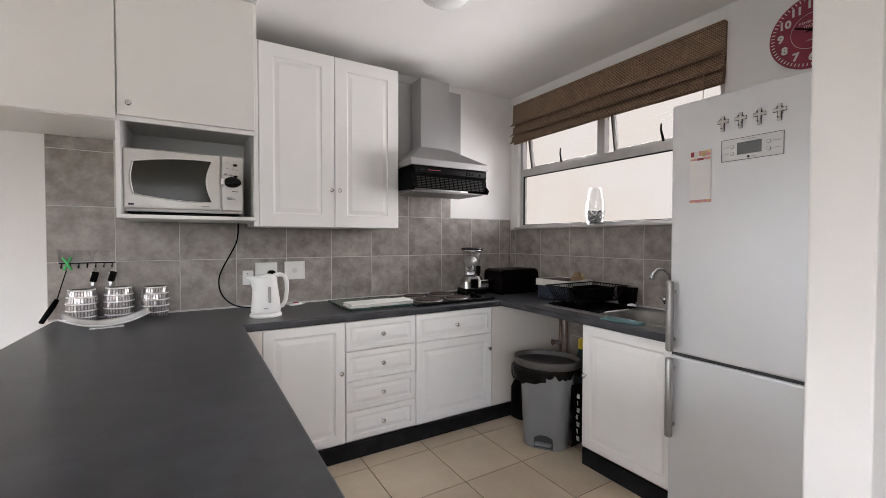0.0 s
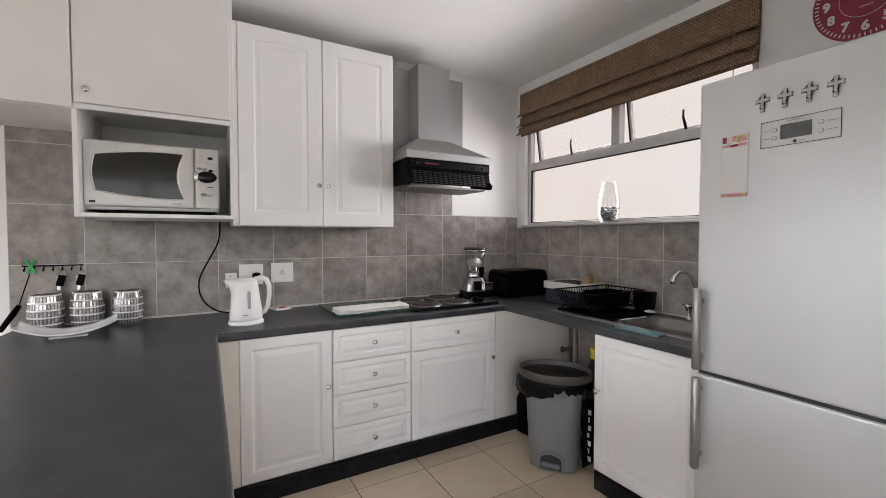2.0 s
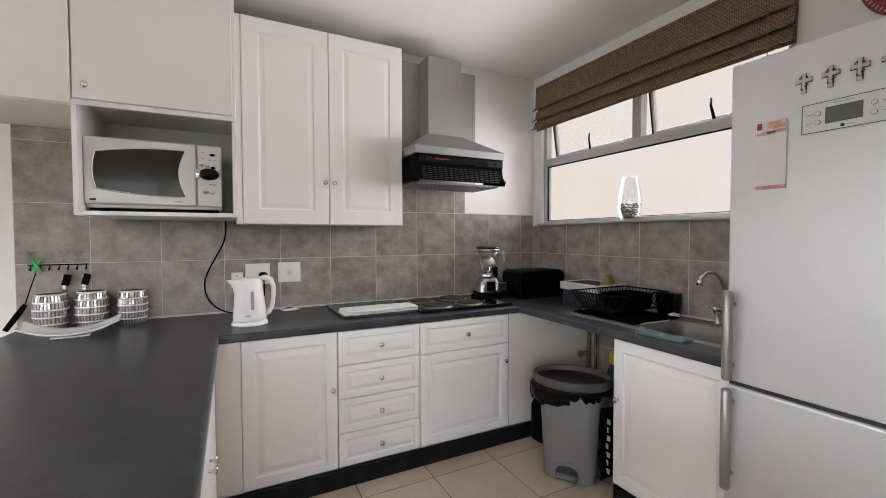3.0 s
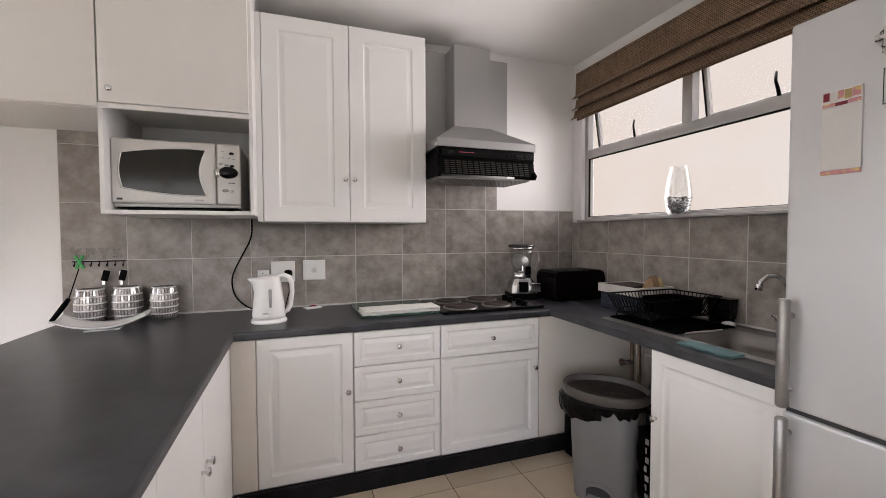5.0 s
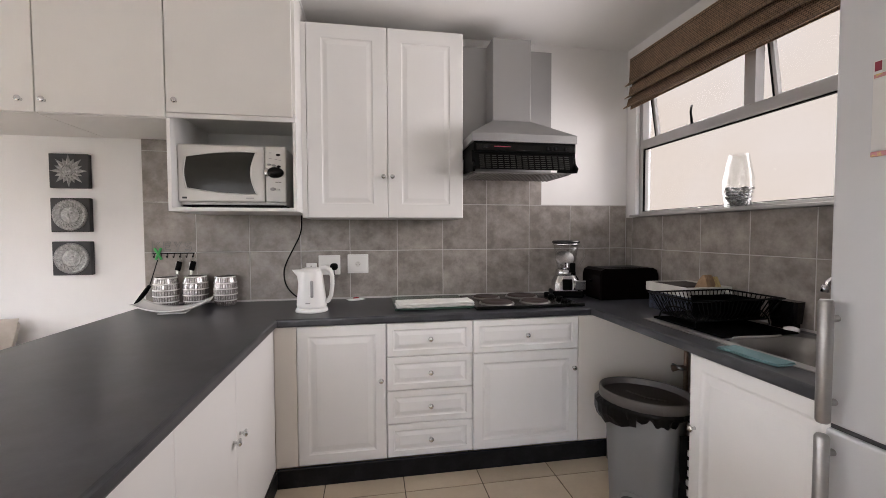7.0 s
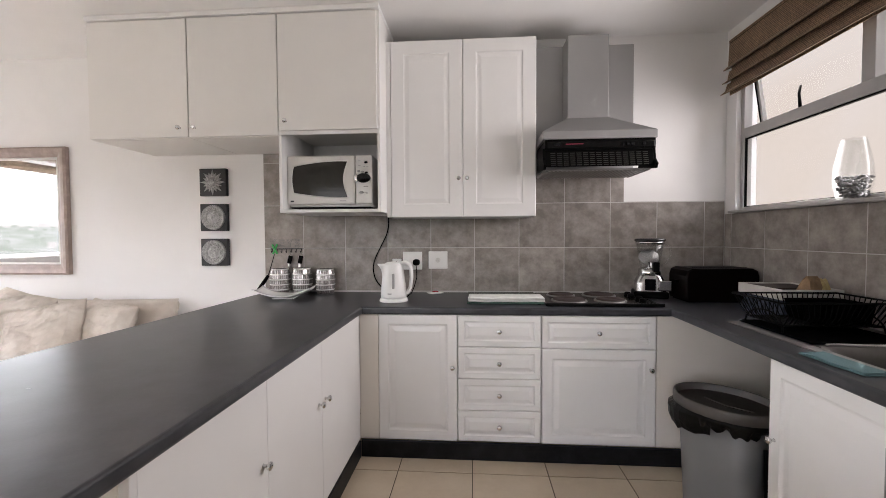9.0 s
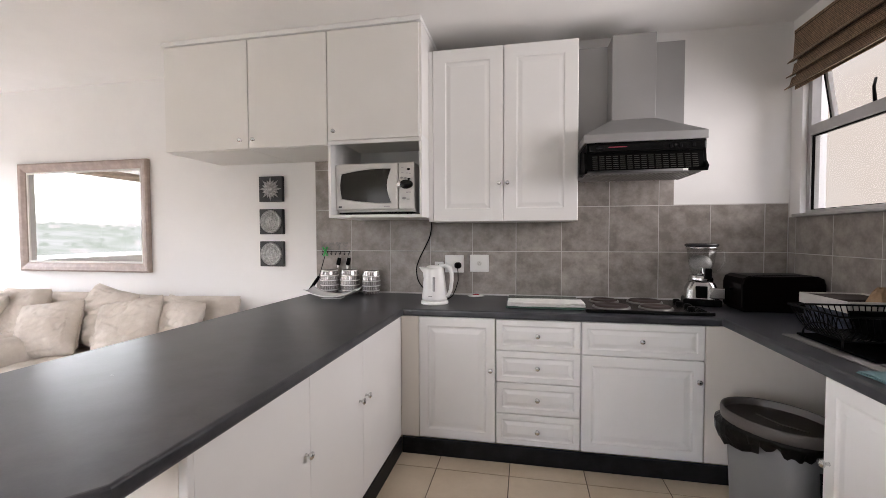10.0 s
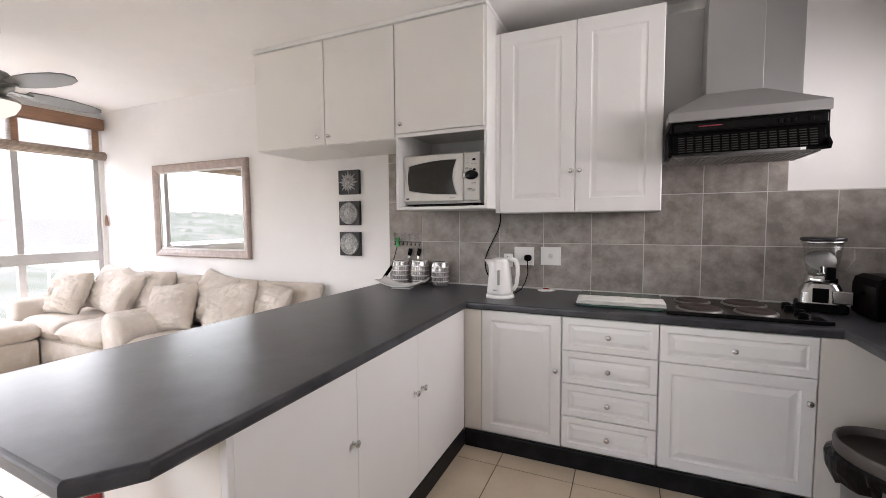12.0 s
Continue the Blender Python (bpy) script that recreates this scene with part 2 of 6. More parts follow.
PAPER = surf("note_paper", (0.80, 0.79, 0.78), 0.8, var=0.02, scale=8)
PINK = surf("printed_header", (0.62, 0.28, 0.30), 0.6, var=0.12, scale=60, fine=90, second=(0.70, 0.55, 0.22), mix=(0.4, 0.5))
PANELM = surf("silver_panel", (0.66, 0.665, 0.67), 0.4, 0.2, var=0.015, scale=4, bump=0.0)
SCREEN = surf("grey_lcd", (0.15, 0.16, 0.165), 0.2, var=0.05, scale=20)
LINE = surf("dark_line", (0.03, 0.03, 0.033), 0.5, var=0.05, scale=20)
STONE = surf("dark_pebble", (0.22, 0.215, 0.215), 0.35, var=0.2, scale=30, fine=150, bump=0.2, piece=0.5)
BLADE = surf("grey_fan_blade", (0.17, 0.168, 0.165), 0.42, var=0.04, scale=6)
NICKEL = surf("brushed_nickel", (0.24, 0.23, 0.22), 0.35, 0.85, var=0.04, scale=10)
GLASS = clear_glass("window_glass", base=0.012)
KGLASS = clear_glass("kitchen_window_glass", gloss=0.12, base=0.003)
VGLASS = clear_glass("vessel_glass", (0.97, 0.975, 0.975), 0.5, 0.05)
# far hills, treetops and houses emit their hazy pale daylight
HILL = glow("hillside_glow", (0.88, 0.90, 0.88), 0.043, (0.62, 0.69, 0.60), 0.035)
# near-white haze, emitted by the strip on the horizon
HAZE_GLOW = glow("white_haze_glow", (0.97, 0.97, 0.965), 0.040, (0.92, 0.93, 0.92), 0.02)
TREES = glow("treetop_glow", (0.82, 0.85, 0.81), 0.042, (0.58, 0.65, 0.56), 0.16)
HOUSE = glow("far_house_glow", (0.97, 0.95, 0.93), 0.044, (0.86, 0.83, 0.80), 0.08)
GROUND = surf("far_ground", (0.045, 0.05, 0.04), 0.95, var=0.2, scale=0.02, fine=0.3, bump=0.0)
MIRROR = surf("silvered_mirror", (0.90, 0.91, 0.90), 0.02, 1.0, var=0.0, scale=3, bump=0.0, rvar=0.0)
# sunlight on the neighbour's plaster, put in as emission with paler patches
PLASTER_GLOW = glow("self_lit_plaster", (0.97, 0.87, 0.745), 0.0295, (0.99, 0.92, 0.83), 0.9)
BULB = glow("lamp_bowl_glass", (1.0, 0.90, 0.76), 0.042)


# ---- mesh helpers ----
def thing(name, loc=(0, 0, 0), rz=0.0, label="", category="", group="", kind=""):
    ob = new(name)
    ob.empty_display_size = 0.05
    ob.matrix_basis = pose(*loc, 0, 0, rz)
    return tagged(ob, label, category, group, kind)


def mesh_of(bm, material, smooth=False):
    me = bpy.data.meshes.new("mesh")
    bm.normal_update()
    bm.to_mesh(me)
    bm.free()
    me.materials.append(material)
    if smooth:
        for p in me.polygons:
            p.use_smooth = True
    return me


def part(name, bm, material, parent=None, label="", smooth=False, at=None):
    ob = new(name, mesh_of(bm, material, smooth))
    if parent is not None:
        ob.parent = parent
    if at is not None:
        ob.matrix_basis = at
    return tagged(ob, label)


def structure(name, bm, material, label, smooth=False):
    return tagged(part(name, bm, material, None, label, smooth), kind="structure")


def B():
    return bmesh.new()


def box(bm, x0, y0, z0, x1, y1, z1, r=0.0, seg=2):
    m = Matrix.Translation(((x0 + x1) / 2, (y0 + y1) / 2, (z0 + z1) / 2)) @ Matrix.Diagonal((x1 - x0, y1 - y0, z1 - z0, 1))
    vs = bmesh.ops.create_cube(bm, size=1, matrix=m)["verts"]
    if r > 0:
        es = list({e for v in vs for e in v.link_edges})
        bmesh.ops.bevel(bm, geom=es, offset=r, segments=seg, profile=0.5, affect="EDGES")
    return bm


def lathe(bm, prof, seg=24, m=None, cap=True):
    """Turns (radius, height) pairs about z."""
    m = m or Matrix()
    rings = []
    for r, z in prof:
        rings.append([bm.verts.new(m @ Vector((r * math.cos(2 * math.pi * k / seg), r * math.sin(2 * math.pi * k / seg), z))) for k in range(seg)])
    for a, b in zip(rings, rings[1:]):
        for k in range(seg):
            bm.faces.new((a[k], a[(k + 1) % seg], b[(k + 1) % seg], b[k]))
    if cap:
        bm.faces.new(rings[0][::-1])
        bm.faces.new(rings[-1])
    return bm


def tube(bm, pts, r, seg=8, closed=False):
    """A round bar along a line of points."""
    pts = [Vector(p) for p in pts]
    n = len(pts)
    rings, up = [], None
    for i, p in enumerate(pts):
        a = pts[i - 1] if (i or closed) else p
        b = pts[(i + 1) % n] if (i < n - 1 or closed) else p
        d = (b - a).normalized()
        if up is None:
            up = d.orthogonal().normalized()
        up = (up - d * up.dot(d)).normalized()
        side = d.cross(up)
        rad = r[i] if isinstance(r, (list, tuple)) else r
        rings.append([bm.verts.new(p + (up * math.cos(2 * math.pi * k / seg) + side * math.sin(2 * math.pi * k / seg)) * rad) for k in range(seg)])
    pairs = list(zip(rings, rings[1:])) + ([(rings[-1], rings[0])] if closed else [])
    for a, b in pairs:
        for k in range(seg):
            bm.faces.new((a[k], a[(k + 1) % seg], b[(k + 1) % seg], b[k]))
    if not closed:
        bm.faces.new(rings[0][::-1])
        bm.faces.new(rings[-1])
    return bm


def loft(bm, rings, cap=True):
    vs = [[bm.verts.new(p) for p in ring] for ring in rings]
    n = len(vs[0])
    for a, b in zip(vs, vs[1:]):
        for k in range(n):
            bm.faces.new((a[k], a[(k + 1) % n], b[(k + 1) % n], b[k]))
    if cap:
        bm.faces.new(vs[0][::-1])
        bm.faces.new(vs[-1])
    bmesh.ops.recalc_face_normals(bm, faces=bm.faces[:])
    return bm


def panel_front(bm, w, h, rings, t=0.019):
    """A cabinet front lying in x and z, its face towards -y, moulded by (inset, depth) rings."""
    rr = [[(i, d, i), (w - i, d, i), (w - i, d, h - i), (i, d, h - i)] for i, d in rings]
    back = [(0, t, 0), (w, t, 0), (w, t, h), (0, t, h)]
    return loft(bm, [back] + rr)


def rounded(w, d, r, z, cx=0.0, cy=0.0, n=5):
    """A rectangle with round corners, as a ring of points."""
    out = []
    for qx, qy, a0 in ((1, 1, 0), (-1, 1, 90), (-1, -1, 180), (1, -1, 270)):
        for k in range(n + 1):
            a = radians(a0 + 90 * k / n)
            out.append((cx + qx * (w / 2 - r) + r * math.cos(a), cy + qy * (d / 2 - r) + r * math.sin(a), z))
    return out


def prism(bm, pts, z0, z1, soft_edge=0.0, keep=None):
    """An upright block on an outline; its upper and lower rims rounded where keep(a, b) allows."""
    lo = [bm.verts.new((x, y, z0)) for x, y in pts]
    hi = [bm.verts.new((x, y, z1)) for x, y in pts]
    n = len(pts)
    bm.faces.new(lo[::-1])
    bm.faces.new(hi)
    for k in range(n):
        bm.faces.new((lo[k], lo[(k + 1) % n], hi[(k + 1) % n], hi[k]))
    bmesh.ops.recalc_face_normals(bm, faces=bm.faces[:])
    if soft_edge:
        es = []
        for row in (lo, hi):
            for k in range(n):
                if keep is None or keep(pts[k], pts[(k + 1) % n]):
                    es.append(bm.edges.get((row[k], row[(k + 1) % n])))
        bmesh.ops.bevel(bm, geom=es, offset=soft_edge, segments=4, profile=0.5, affect="EDGES")
    return bm


def letters(text, size, depth, material, parent, name="lettering", at=None, bold=0.0):
    cu = bpy.data.curves.new("text", "FONT")
    cu.body, cu.size, cu.extrude, cu.offset = text, size, depth, bold
    cu.align_x, cu.align_y = "CENTER", "CENTER"
    cu.resolution_u = 3
    tmp = new("text_source", cu)
    me = bpy.data.meshes.new_from_object(tmp.evaluated_get(bpy.context.evaluated_depsgraph_get()))
    bpy.data.objects.remove(tmp)
    bpy.data.curves.remove(cu)
    me.materials.clear()
    me.materials.append(material)
    ob = new(name, me)
    ob.parent = parent
    ob.matrix_basis = at or Matrix()
    return ob


def cushion(bm, w, d, h, seed, puff=3.0, crease=0.012, n=22, m=None, fold=0.0):
    """A stuffed cushion w by d and h thick, with pinched seams and creases."""
    m = m or Matrix()
    off = Vector((seed * 3.7, seed * 1.3, seed * 2.1))
    grids = []
    for s in (1, -1):
        g = []
        for i in range(n + 1):
            row = []
            for j in range(n + 1):
                u, v = 2 * i / n - 1, 2 * j / n - 1
                q = max(0.0, (1 - abs(u) ** puff)) ** 0.5 * max(0.0, (1 - abs(v) ** puff)) ** 0.5
                pin = 1 - 0.05 * (1 - abs(u)) * abs(v) - 0.05 * (1 - abs(v)) * abs(u)
                p = Vector((u * w / 2 * (pin if abs(u) > 0.8 else 1), v * d / 2 * (pin if abs(v) > 0.8 else 1), s * h / 2 * q))
                q1 = Vector((p.x * 8 + 4 * p.y, p.y * 15 - 3 * p.x, p.z * 8)) + off
                k = noise.noise(p * 5 + off) * crease * 0.5 - (1 - abs(noise.noise(q1))) ** 6 * crease * 0.9
                if fold:
                    w1 = noise.noise(p * 4 - off)
                    q2 = Vector((p.x * 9 + 5 * p.y + 3 * w1, p.y * 26 - 9 * p.x + 5 * w1, p.z * 6)) - off
                    q3 = Vector((p.x * 24 - 8 * p.y + 5 * w1, p.y * 8 + 4 * p.x, p.z * 6)) + off * 2
                    edge = 0.35 + 0.65 * max(abs(u), abs(v)) ** 2
                    k += fold * edge * ((1 - abs(noise.noise(q2))) ** 5 + (1 - abs(noise.noise(q3))) ** 5 - 0.5)
                p.z += s * k * (0.25 + q)
                row.append(bm.verts.new(m @ p))
            g.append(row)
        grids.append(g)
    for s, g in zip((1, -1), grids):
        for i in range(n):
            for j in range(n):
                f = (g[i][j], g[i + 1][j], g[i + 1][j + 1], g[i][j + 1])
                bm.faces.new(f if s > 0 else f[::-1])
    bmesh.ops.remove_doubles(bm, verts=bm.verts[:], dist=0.0008)
    return bm


# ---- the shell ----
NORTH, EAST, WEST, SOUTH, CEILING, TOP = 3.88, 3.63, -3.62, -1.6, 2.67, 0.88
wall_north = structure("wall_north", box(B(), WEST - 0.2, NORTH, -0.1, EAST + 0.2, NORTH + 0.18, CEILING), WALL, "warm white plastered wall behind kitchen and sofa")
bm = B()
box(bm, EAST, SOUTH, -0.1, EAST + 0.092, 2.016, CEILING)
box(bm, EAST, 3.775, -0.1, EAST + 0.092, NORTH, CEILING)
box(bm, EAST, 2.016, -0.1, EAST + 0.092, 3.775, 1.43)
box(bm, EAST, 2.016, 2.56, EAST + 0.092, 3.775, CEILING)
wall_east = structure("wall_east", bm, WALL, "warm white plastered wall with a wide high kitchen window")
bm = B()
box(bm, WEST - 0.17, SOUTH, -0.1, WEST, -1.10, CEILING)
box(bm, WEST - 0.17, -1.10, 2.57, WEST, 3.84, CEILING)
box(bm, WEST - 0.17, 3.84, -0.1, WEST, NORTH, CEILING)
box(bm, WEST - 0.17, -1.10, -0.1, WEST, 3.84, 0.12)
wall_west = structure("wall_west", bm, WALL, "white plastered window wall of the sitting area")
bm = B()
SX_0, SX_1, SZ_0, SZ_1 = -1.1, 1.2, 1.0, 2.2
box(bm, WEST - 0.17, SOUTH - 0.15, -0.1, SX_0, SOUTH, CEILING)
box(bm, SX_1, SOUTH - 0.15, -0.1, EAST + 0.17, SOUTH, CEILING)
box(bm, SX_0, SOUTH - 0.15, SZ_1, SX_1, SOUTH, CEILING)
box(bm, SX_0, SOUTH - 0.15, -0.1, SX_1, SOUTH, SZ_0)
wall_south = structure("wall_south", bm, WALL, "warm white plastered wall with a wide window")
wall_nib = structure("wall_nib", box(B(), 2.28, 1.08, 0, EAST, 1.202, CEILING, 0.006), WALL, "short white plastered wall stub beside the fridge")
ceiling = structure("ceiling", box(B(), WEST - 0.17, SOUTH - 0.15, CEILING, EAST + 0.17, NORTH + 0.18, CEILING + 0.15), CEIL, "plain off-white painted ceiling")
floor = structure("floor", box(B(), WEST - 0.17, SOUTH - 0.15, -0.12, EAST + 0.17, NORTH + 0.18, -0.0028), FGROUT, "beige glazed ceramic tile floor with dark grout")

# ---- outside ----
ground = structure("ground", box(B(), -3000, -3000, -31, 3000, 3000, -30), GROUND, "far low ground beyond the building")
bm = B()
NX, NY = 26, 70
hv = {}
for i in range(NX + 1):
    for j in range(NY + 1):
        x, y = -120 - 22 * i, -700 + 20 * j
        rise = 1 / (1 + math.exp(-(i - 7) / 3.0))
        z = -30 + rise * (41 + 13 * noise.noise((y / 210, i * 0.15, 0))) + 3.0 * noise.noise((x / 30, y / 30, 4)) - 0.32 * max(0, y - 10) * rise
        hv[i, j] = bm.verts.new((x, y, z))
for i in range(NX):
    for j in range(NY):
        bm.faces.new((hv[i, j], hv[i + 1, j], hv[i + 1, j + 1], hv[i, j + 1]))
bmesh.ops.recalc_face_normals(bm, faces=bm.faces[:])
rng = random.Random(5)
spots = []
for k in range(2600):
    i, j = rng.randrange(1, NX), rng.randrange(1, NY)
    c = hv[i, j].co
    spots.append((c.x + rng.uniform(-10, 10), c.y + rng.uniform(-10, 10), c.z + 1, rng.random()))
backdrop = structure("backdrop", bm, HILL, "wooded hillside suburb far outside, emitting its pale haze and daylight", True)
# added glowing strip with a wavy top, covers the dark ground's far edge
bm = B()
ridge = []
for k in range(60):
    y = 20 + 26 * k
    top = 9 + 7 * noise.noise((y / 170, 3.0, 0)) + 2.0 * noise.noise((y / 37, 8.0, 0))
    ridge.append([bm.verts.new((-760 - 0.15 * y + dx, y, z)) for dx, z in ((60, -31), (0, top), (-120, top - 4), (-160, -31))])
for a, b in zip(ridge, ridge[1:]):
    for k in range(3):
        bm.faces.new((a[k], a[k + 1], b[k + 1], b[k]))
bmesh.ops.recalc_face_normals(bm, faces=bm.faces[:])
structure("horizon_strip", bm, HAZE_GLOW, "added near-white glowing strip hiding the dark ground on the horizon", True)
hb, tb = B(), B()
ico = B()
bmesh.ops.create_icosphere(ico, subdivisions=1, radius=1.0)
ico_v, ico_f = [v.co.copy() for v in ico.verts], [[v.index for v in f.verts] for f in ico.faces]
ico.free()
for x, y, z, q in spots:
    if y > 50:
        continue
    if q < 0.16:
        s = rng.uniform(1.6, 3.6)
        box(hb, x - s * 0.6, y - s, z - 4, x + s * 0.6, y + s, z + rng.uniform(1, 3))
    else:
        s = rng.uniform(1.4, 3.6)
        vs = [tb.verts.new((x + s * c.x * rng.uniform(0.7, 1.3), y + s * c.y * rng.uniform(0.8, 1.5), z + s * c.z * rng.uniform(0.5, 0.9))) for c in ico_v]
        for f in ico_f:
            tb.faces.new([vs[k] for k in f])
tagged(part("far_houses", hb, HOUSE, None, "scattered houses on the far hillside, emitting pale light"), category="houses", kind="stuff")
tagged(part("far_trees", tb, TREES, None, "treetops on the far hillside, emitting pale green light"), category="trees", kind="stuff")
# glows by itself; no sun or sky falls on it
neighbour = structure("neighbour_wall", box(B(), 5.0, -6.0, -3, 5.2, 40.0, 5.2), PLASTER_GLOW, "beige plaster wall outside the kitchen window, its sunlight emitted")

# ---- kitchen window ----
window_1 = thing("window_1", (EAST, 0, 0), 0, "grey aluminium kitchen window with two tilted top vents", "window", kind="structure")
WY0, WY1, WZ0, WZ1 = 2.016, 3.775, 1.43, 2.56
WX = 0.030
part("window_sill", box(B(), -0.045, WY0, WZ0 + 0.001, 0.09, WY1, WZ0 + 0.018, 0.003), ALU, window_1)
bm = B()
for y0, y1, z0, z1 in ((WY0, WY0 + 0.035, WZ0 + 0.018, WZ1), (WY1 - 0.035, WY1, WZ0 + 0.018, WZ1), (WY0 + 0.035, WY1 - 0.035, WZ0 + 0.018, WZ0 + 0.04), (WY0 + 0.035, WY1 - 0.035, WZ1 - 0.04, WZ1)):
    box(bm, WX, y0, z0, WX + 0.05, y1, z1, 0.003)
part("window_frame", bm, ALU, window_1)
part("transom", box(B(), WX - 0.006, WY0 + 0.035, 1.918, WX + 0.052, WY1 - 0.035, 1.980, 0.003), ALU, window_1)
part("mullion", box(B(), WX - 0.004, 2.845, 1.980, WX + 0.05, 2.912, WZ1 - 0.04, 0.003), ALU, window_1)
pane = part("pane", box(B(), WX + 0.022, WY0 + 0.035, WZ0 + 0.04, WX + 0.028, WY1 - 0.035, 1.918), KGLASS, window_1)
pane.visible_shadow = False
bm = B()
for y0, y1, z0, z1 in ((WY0 + 0.035, WY1 - 0.035, 1.911, 1.918), (WY0 + 0.035, WY1 - 0.035, WZ0 + 0.04, WZ0 + 0.045), (WY1 - 0.041, WY1 - 0.035, WZ0 + 0.045, 1.911), (WY0 + 0.035, WY0 + 0.041, WZ0 + 0.045, 1.911)):
    box(bm, WX + 0.008, y0, z0, WX + 0.021, y1, z1)
part("gasket", bm, BLACK, window_1, "black rubber glazing gasket")
for y0, y1 in ((2.918, 3.735), (2.055, 2.84)):
    tilt = pose(WX + 0.03, 0, WZ1 - 0.04, 0, -9, 0)
    hgt = WZ1 - 0.04 - 1.984
    bm = B()
    for a, b, c, d in ((y0, y0 + 0.03, -hgt, 0), (y1 - 0.03, y1, -hgt, 0), (y0 + 0.03, y1 - 0.03, -hgt, -hgt + 0.03), (y0 + 0.03, y1 - 0.03, -0.03, 0)):
        box(bm, -0.012, a, c, 0.012, b, d, 0.002)
    sash = part("sash", bm, ALU, window_1, at=tilt)
    bm = B()
    for a in (y0 + 0.002, y1 - 0.010):
        box(bm, -0.0165, a, -hgt + 0.004, -0.0125, a + 0.008, -0.004)
    part("gasket", bm, BLACK, sash, "black rubber seal")
    p2 = part("pane", box(B(), -0.003, y0 + 0.03, -hgt + 0.03, 0.003, y1 - 0.03, -0.03), KGLASS, sash)
    p2.visible_shadow = False
    yc = y0 + 0.47 * (y1 - y0)
    part("stay", tube(B(), [(WX + 0.0, yc - 0.03, 1.982), (WX + 0.004, yc - 0.02, 2.02), (WX + 0.010, yc - 0.006, 2.06), (WX + 0.022, yc, 2.105)], [0.009, 0.008, 0.007, 0.006], 6), BLACK, window_1, "black stay arm", True)

# ---- sitting-area window wall ----
window_2 = thing("window_2", (WEST, 0, 0), 0, "floor to ceiling white aluminium window with wide panes", "window", kind="structure")
bm = B()
box(bm, -0.10, -1.10, 2.52, -0.03, 3.84, 2.57, 0.004)
box(bm, -0.10, -1.10, 0.12, -0.03, 3.84, 0.17, 0.004)
box(bm, -0.10, 3.79, 0.17, -0.03, 3.84, 2.52, 0.004)
box(bm, -0.10, -1.10, 0.17, -0.03, -1.05, 2.52, 0.004)
part("window_frame", bm, ALU, window_2)
part("transom", box(B(), -0.11, -1.05, 0.93, -0.01, 3.79, 1.05, 0.006), ALU, window_2)
part("transom", box(B(), -0.10, -1.05, 2.13, -0.04, 3.79, 2.17, 0.004), ALU, window_2)
posts = [3.10, 1.42, -0.10]
for y in posts:
    part("mullion", box(B(), -0.10, y - 0.03, 0.17, -0.035, y + 0.03, 2.52, 0.004), ALU, window_2)
edges = [3.79] + posts + [-1.05]
for a, b in zip(edges[1:], edges):
    for z0, z1 in ((0.17, 0.93), (1.05, 2.13), (2.17, 2.52)):
        p = part("pane", box(B(), -0.068, a + 0.03, z0, -0.062, b - 0.03, z1), GLASS, window_2)
        p.visible_shadow = False
roof = structure("roof_overhang", box(B(), WEST - 2.0, -4.0, 2.62, WEST - 0.2, 1.66, 2.74), CEIL, "pale concrete overhang above the balcony")
rail = thing("balcony_rail", (WEST - 1.3, 0, 0), 0, "slim grey metal rail along the balcony edge", "railing")
part("handrail", tube(B(), [(0, -4, 1.02), (0, 3.9, 1.02)], 0.022, 8), ALU, rail, smooth=True)
for k in range(9):
    part("post", tube(B(), [(0, -4 + k * 0.98, -0.1), (0, -4 + k * 0.98, 1.0)], 0.014, 6), ALU, rail)
structure("balcony_floor", box(B(), WEST - 1.5, -4.2, -0.2, WEST - 0.17, 4.1, -0.1), FSIDE, "bare concrete balcony slab")

blind_w = thing("roller_blind", (WEST + 0.02, 0, 0), 0, "brown bamboo blind half rolled under a wooden pelmet", "blind")
part("pelmet", box(B(), 0, -1.0, 2.45, 0.10, 3.85, 2.575, 0.006), WOODB, blind_w)
part("blind_sheet", box(B(), 0.03, -1.0, 2.19, 0.036, 3.82, 2.45), SHEER, blind_w, "thin slatted bamboo sheet letting light through")
for y in (3.78, 3.08, 2.28, 1.48):
    part("tape", box(B(), 0.036, y - 0.03, 2.19, 0.04, y + 0.03, 2.45), WOODB, blind_w)
bm = B()
lathe(bm, [(0.052, -1.0), (0.056, -0.9), (0.053, 1.0), (0.056, 2.6), (0.052, 3.86)], 20, pose(0.05, 0, 2.155, -90, 0, 0))
part("roll", bm, BLINDW, blind_w, "rolled up bamboo slats", True)
cord = thing("blind_cord", (WEST + 0.05, 3.855, 1.45), 0, "thin beige blind cord with a wooden tassel", "cord")
part("cord", tube(B(), [(0, 0, 0.0), (0.01, 0, 0.3), (0, 0, 0.68)], 0.003, 5), LINER, cord)
part("tassel", lathe(B(), [(0.004, 0.02), (0.012, 0.0), (0.02, -0.09), (0.016, -0.11)], 10), WOODB, cord)

# ---- window in the south wall ----
window_3 = thing("window_3", (0, SOUTH - 0.09, 0), 0, "wide grey aluminium window of the room's south side", "window", kind="structure")
lights = [SX_0 + (SX_1 - SX_0) * k / 3 for k in range(4)]
part("head", box(B(), SX_0, -0.03, SZ_1 - 0.05, SX_1, 0.03, SZ_1, 0.003), ALU, window_3)
part("window_sill", box(B(), SX_0, -0.03, SZ_0, SX_1, 0.08, SZ_0 + 0.03, 0.003), ALU, window_3)
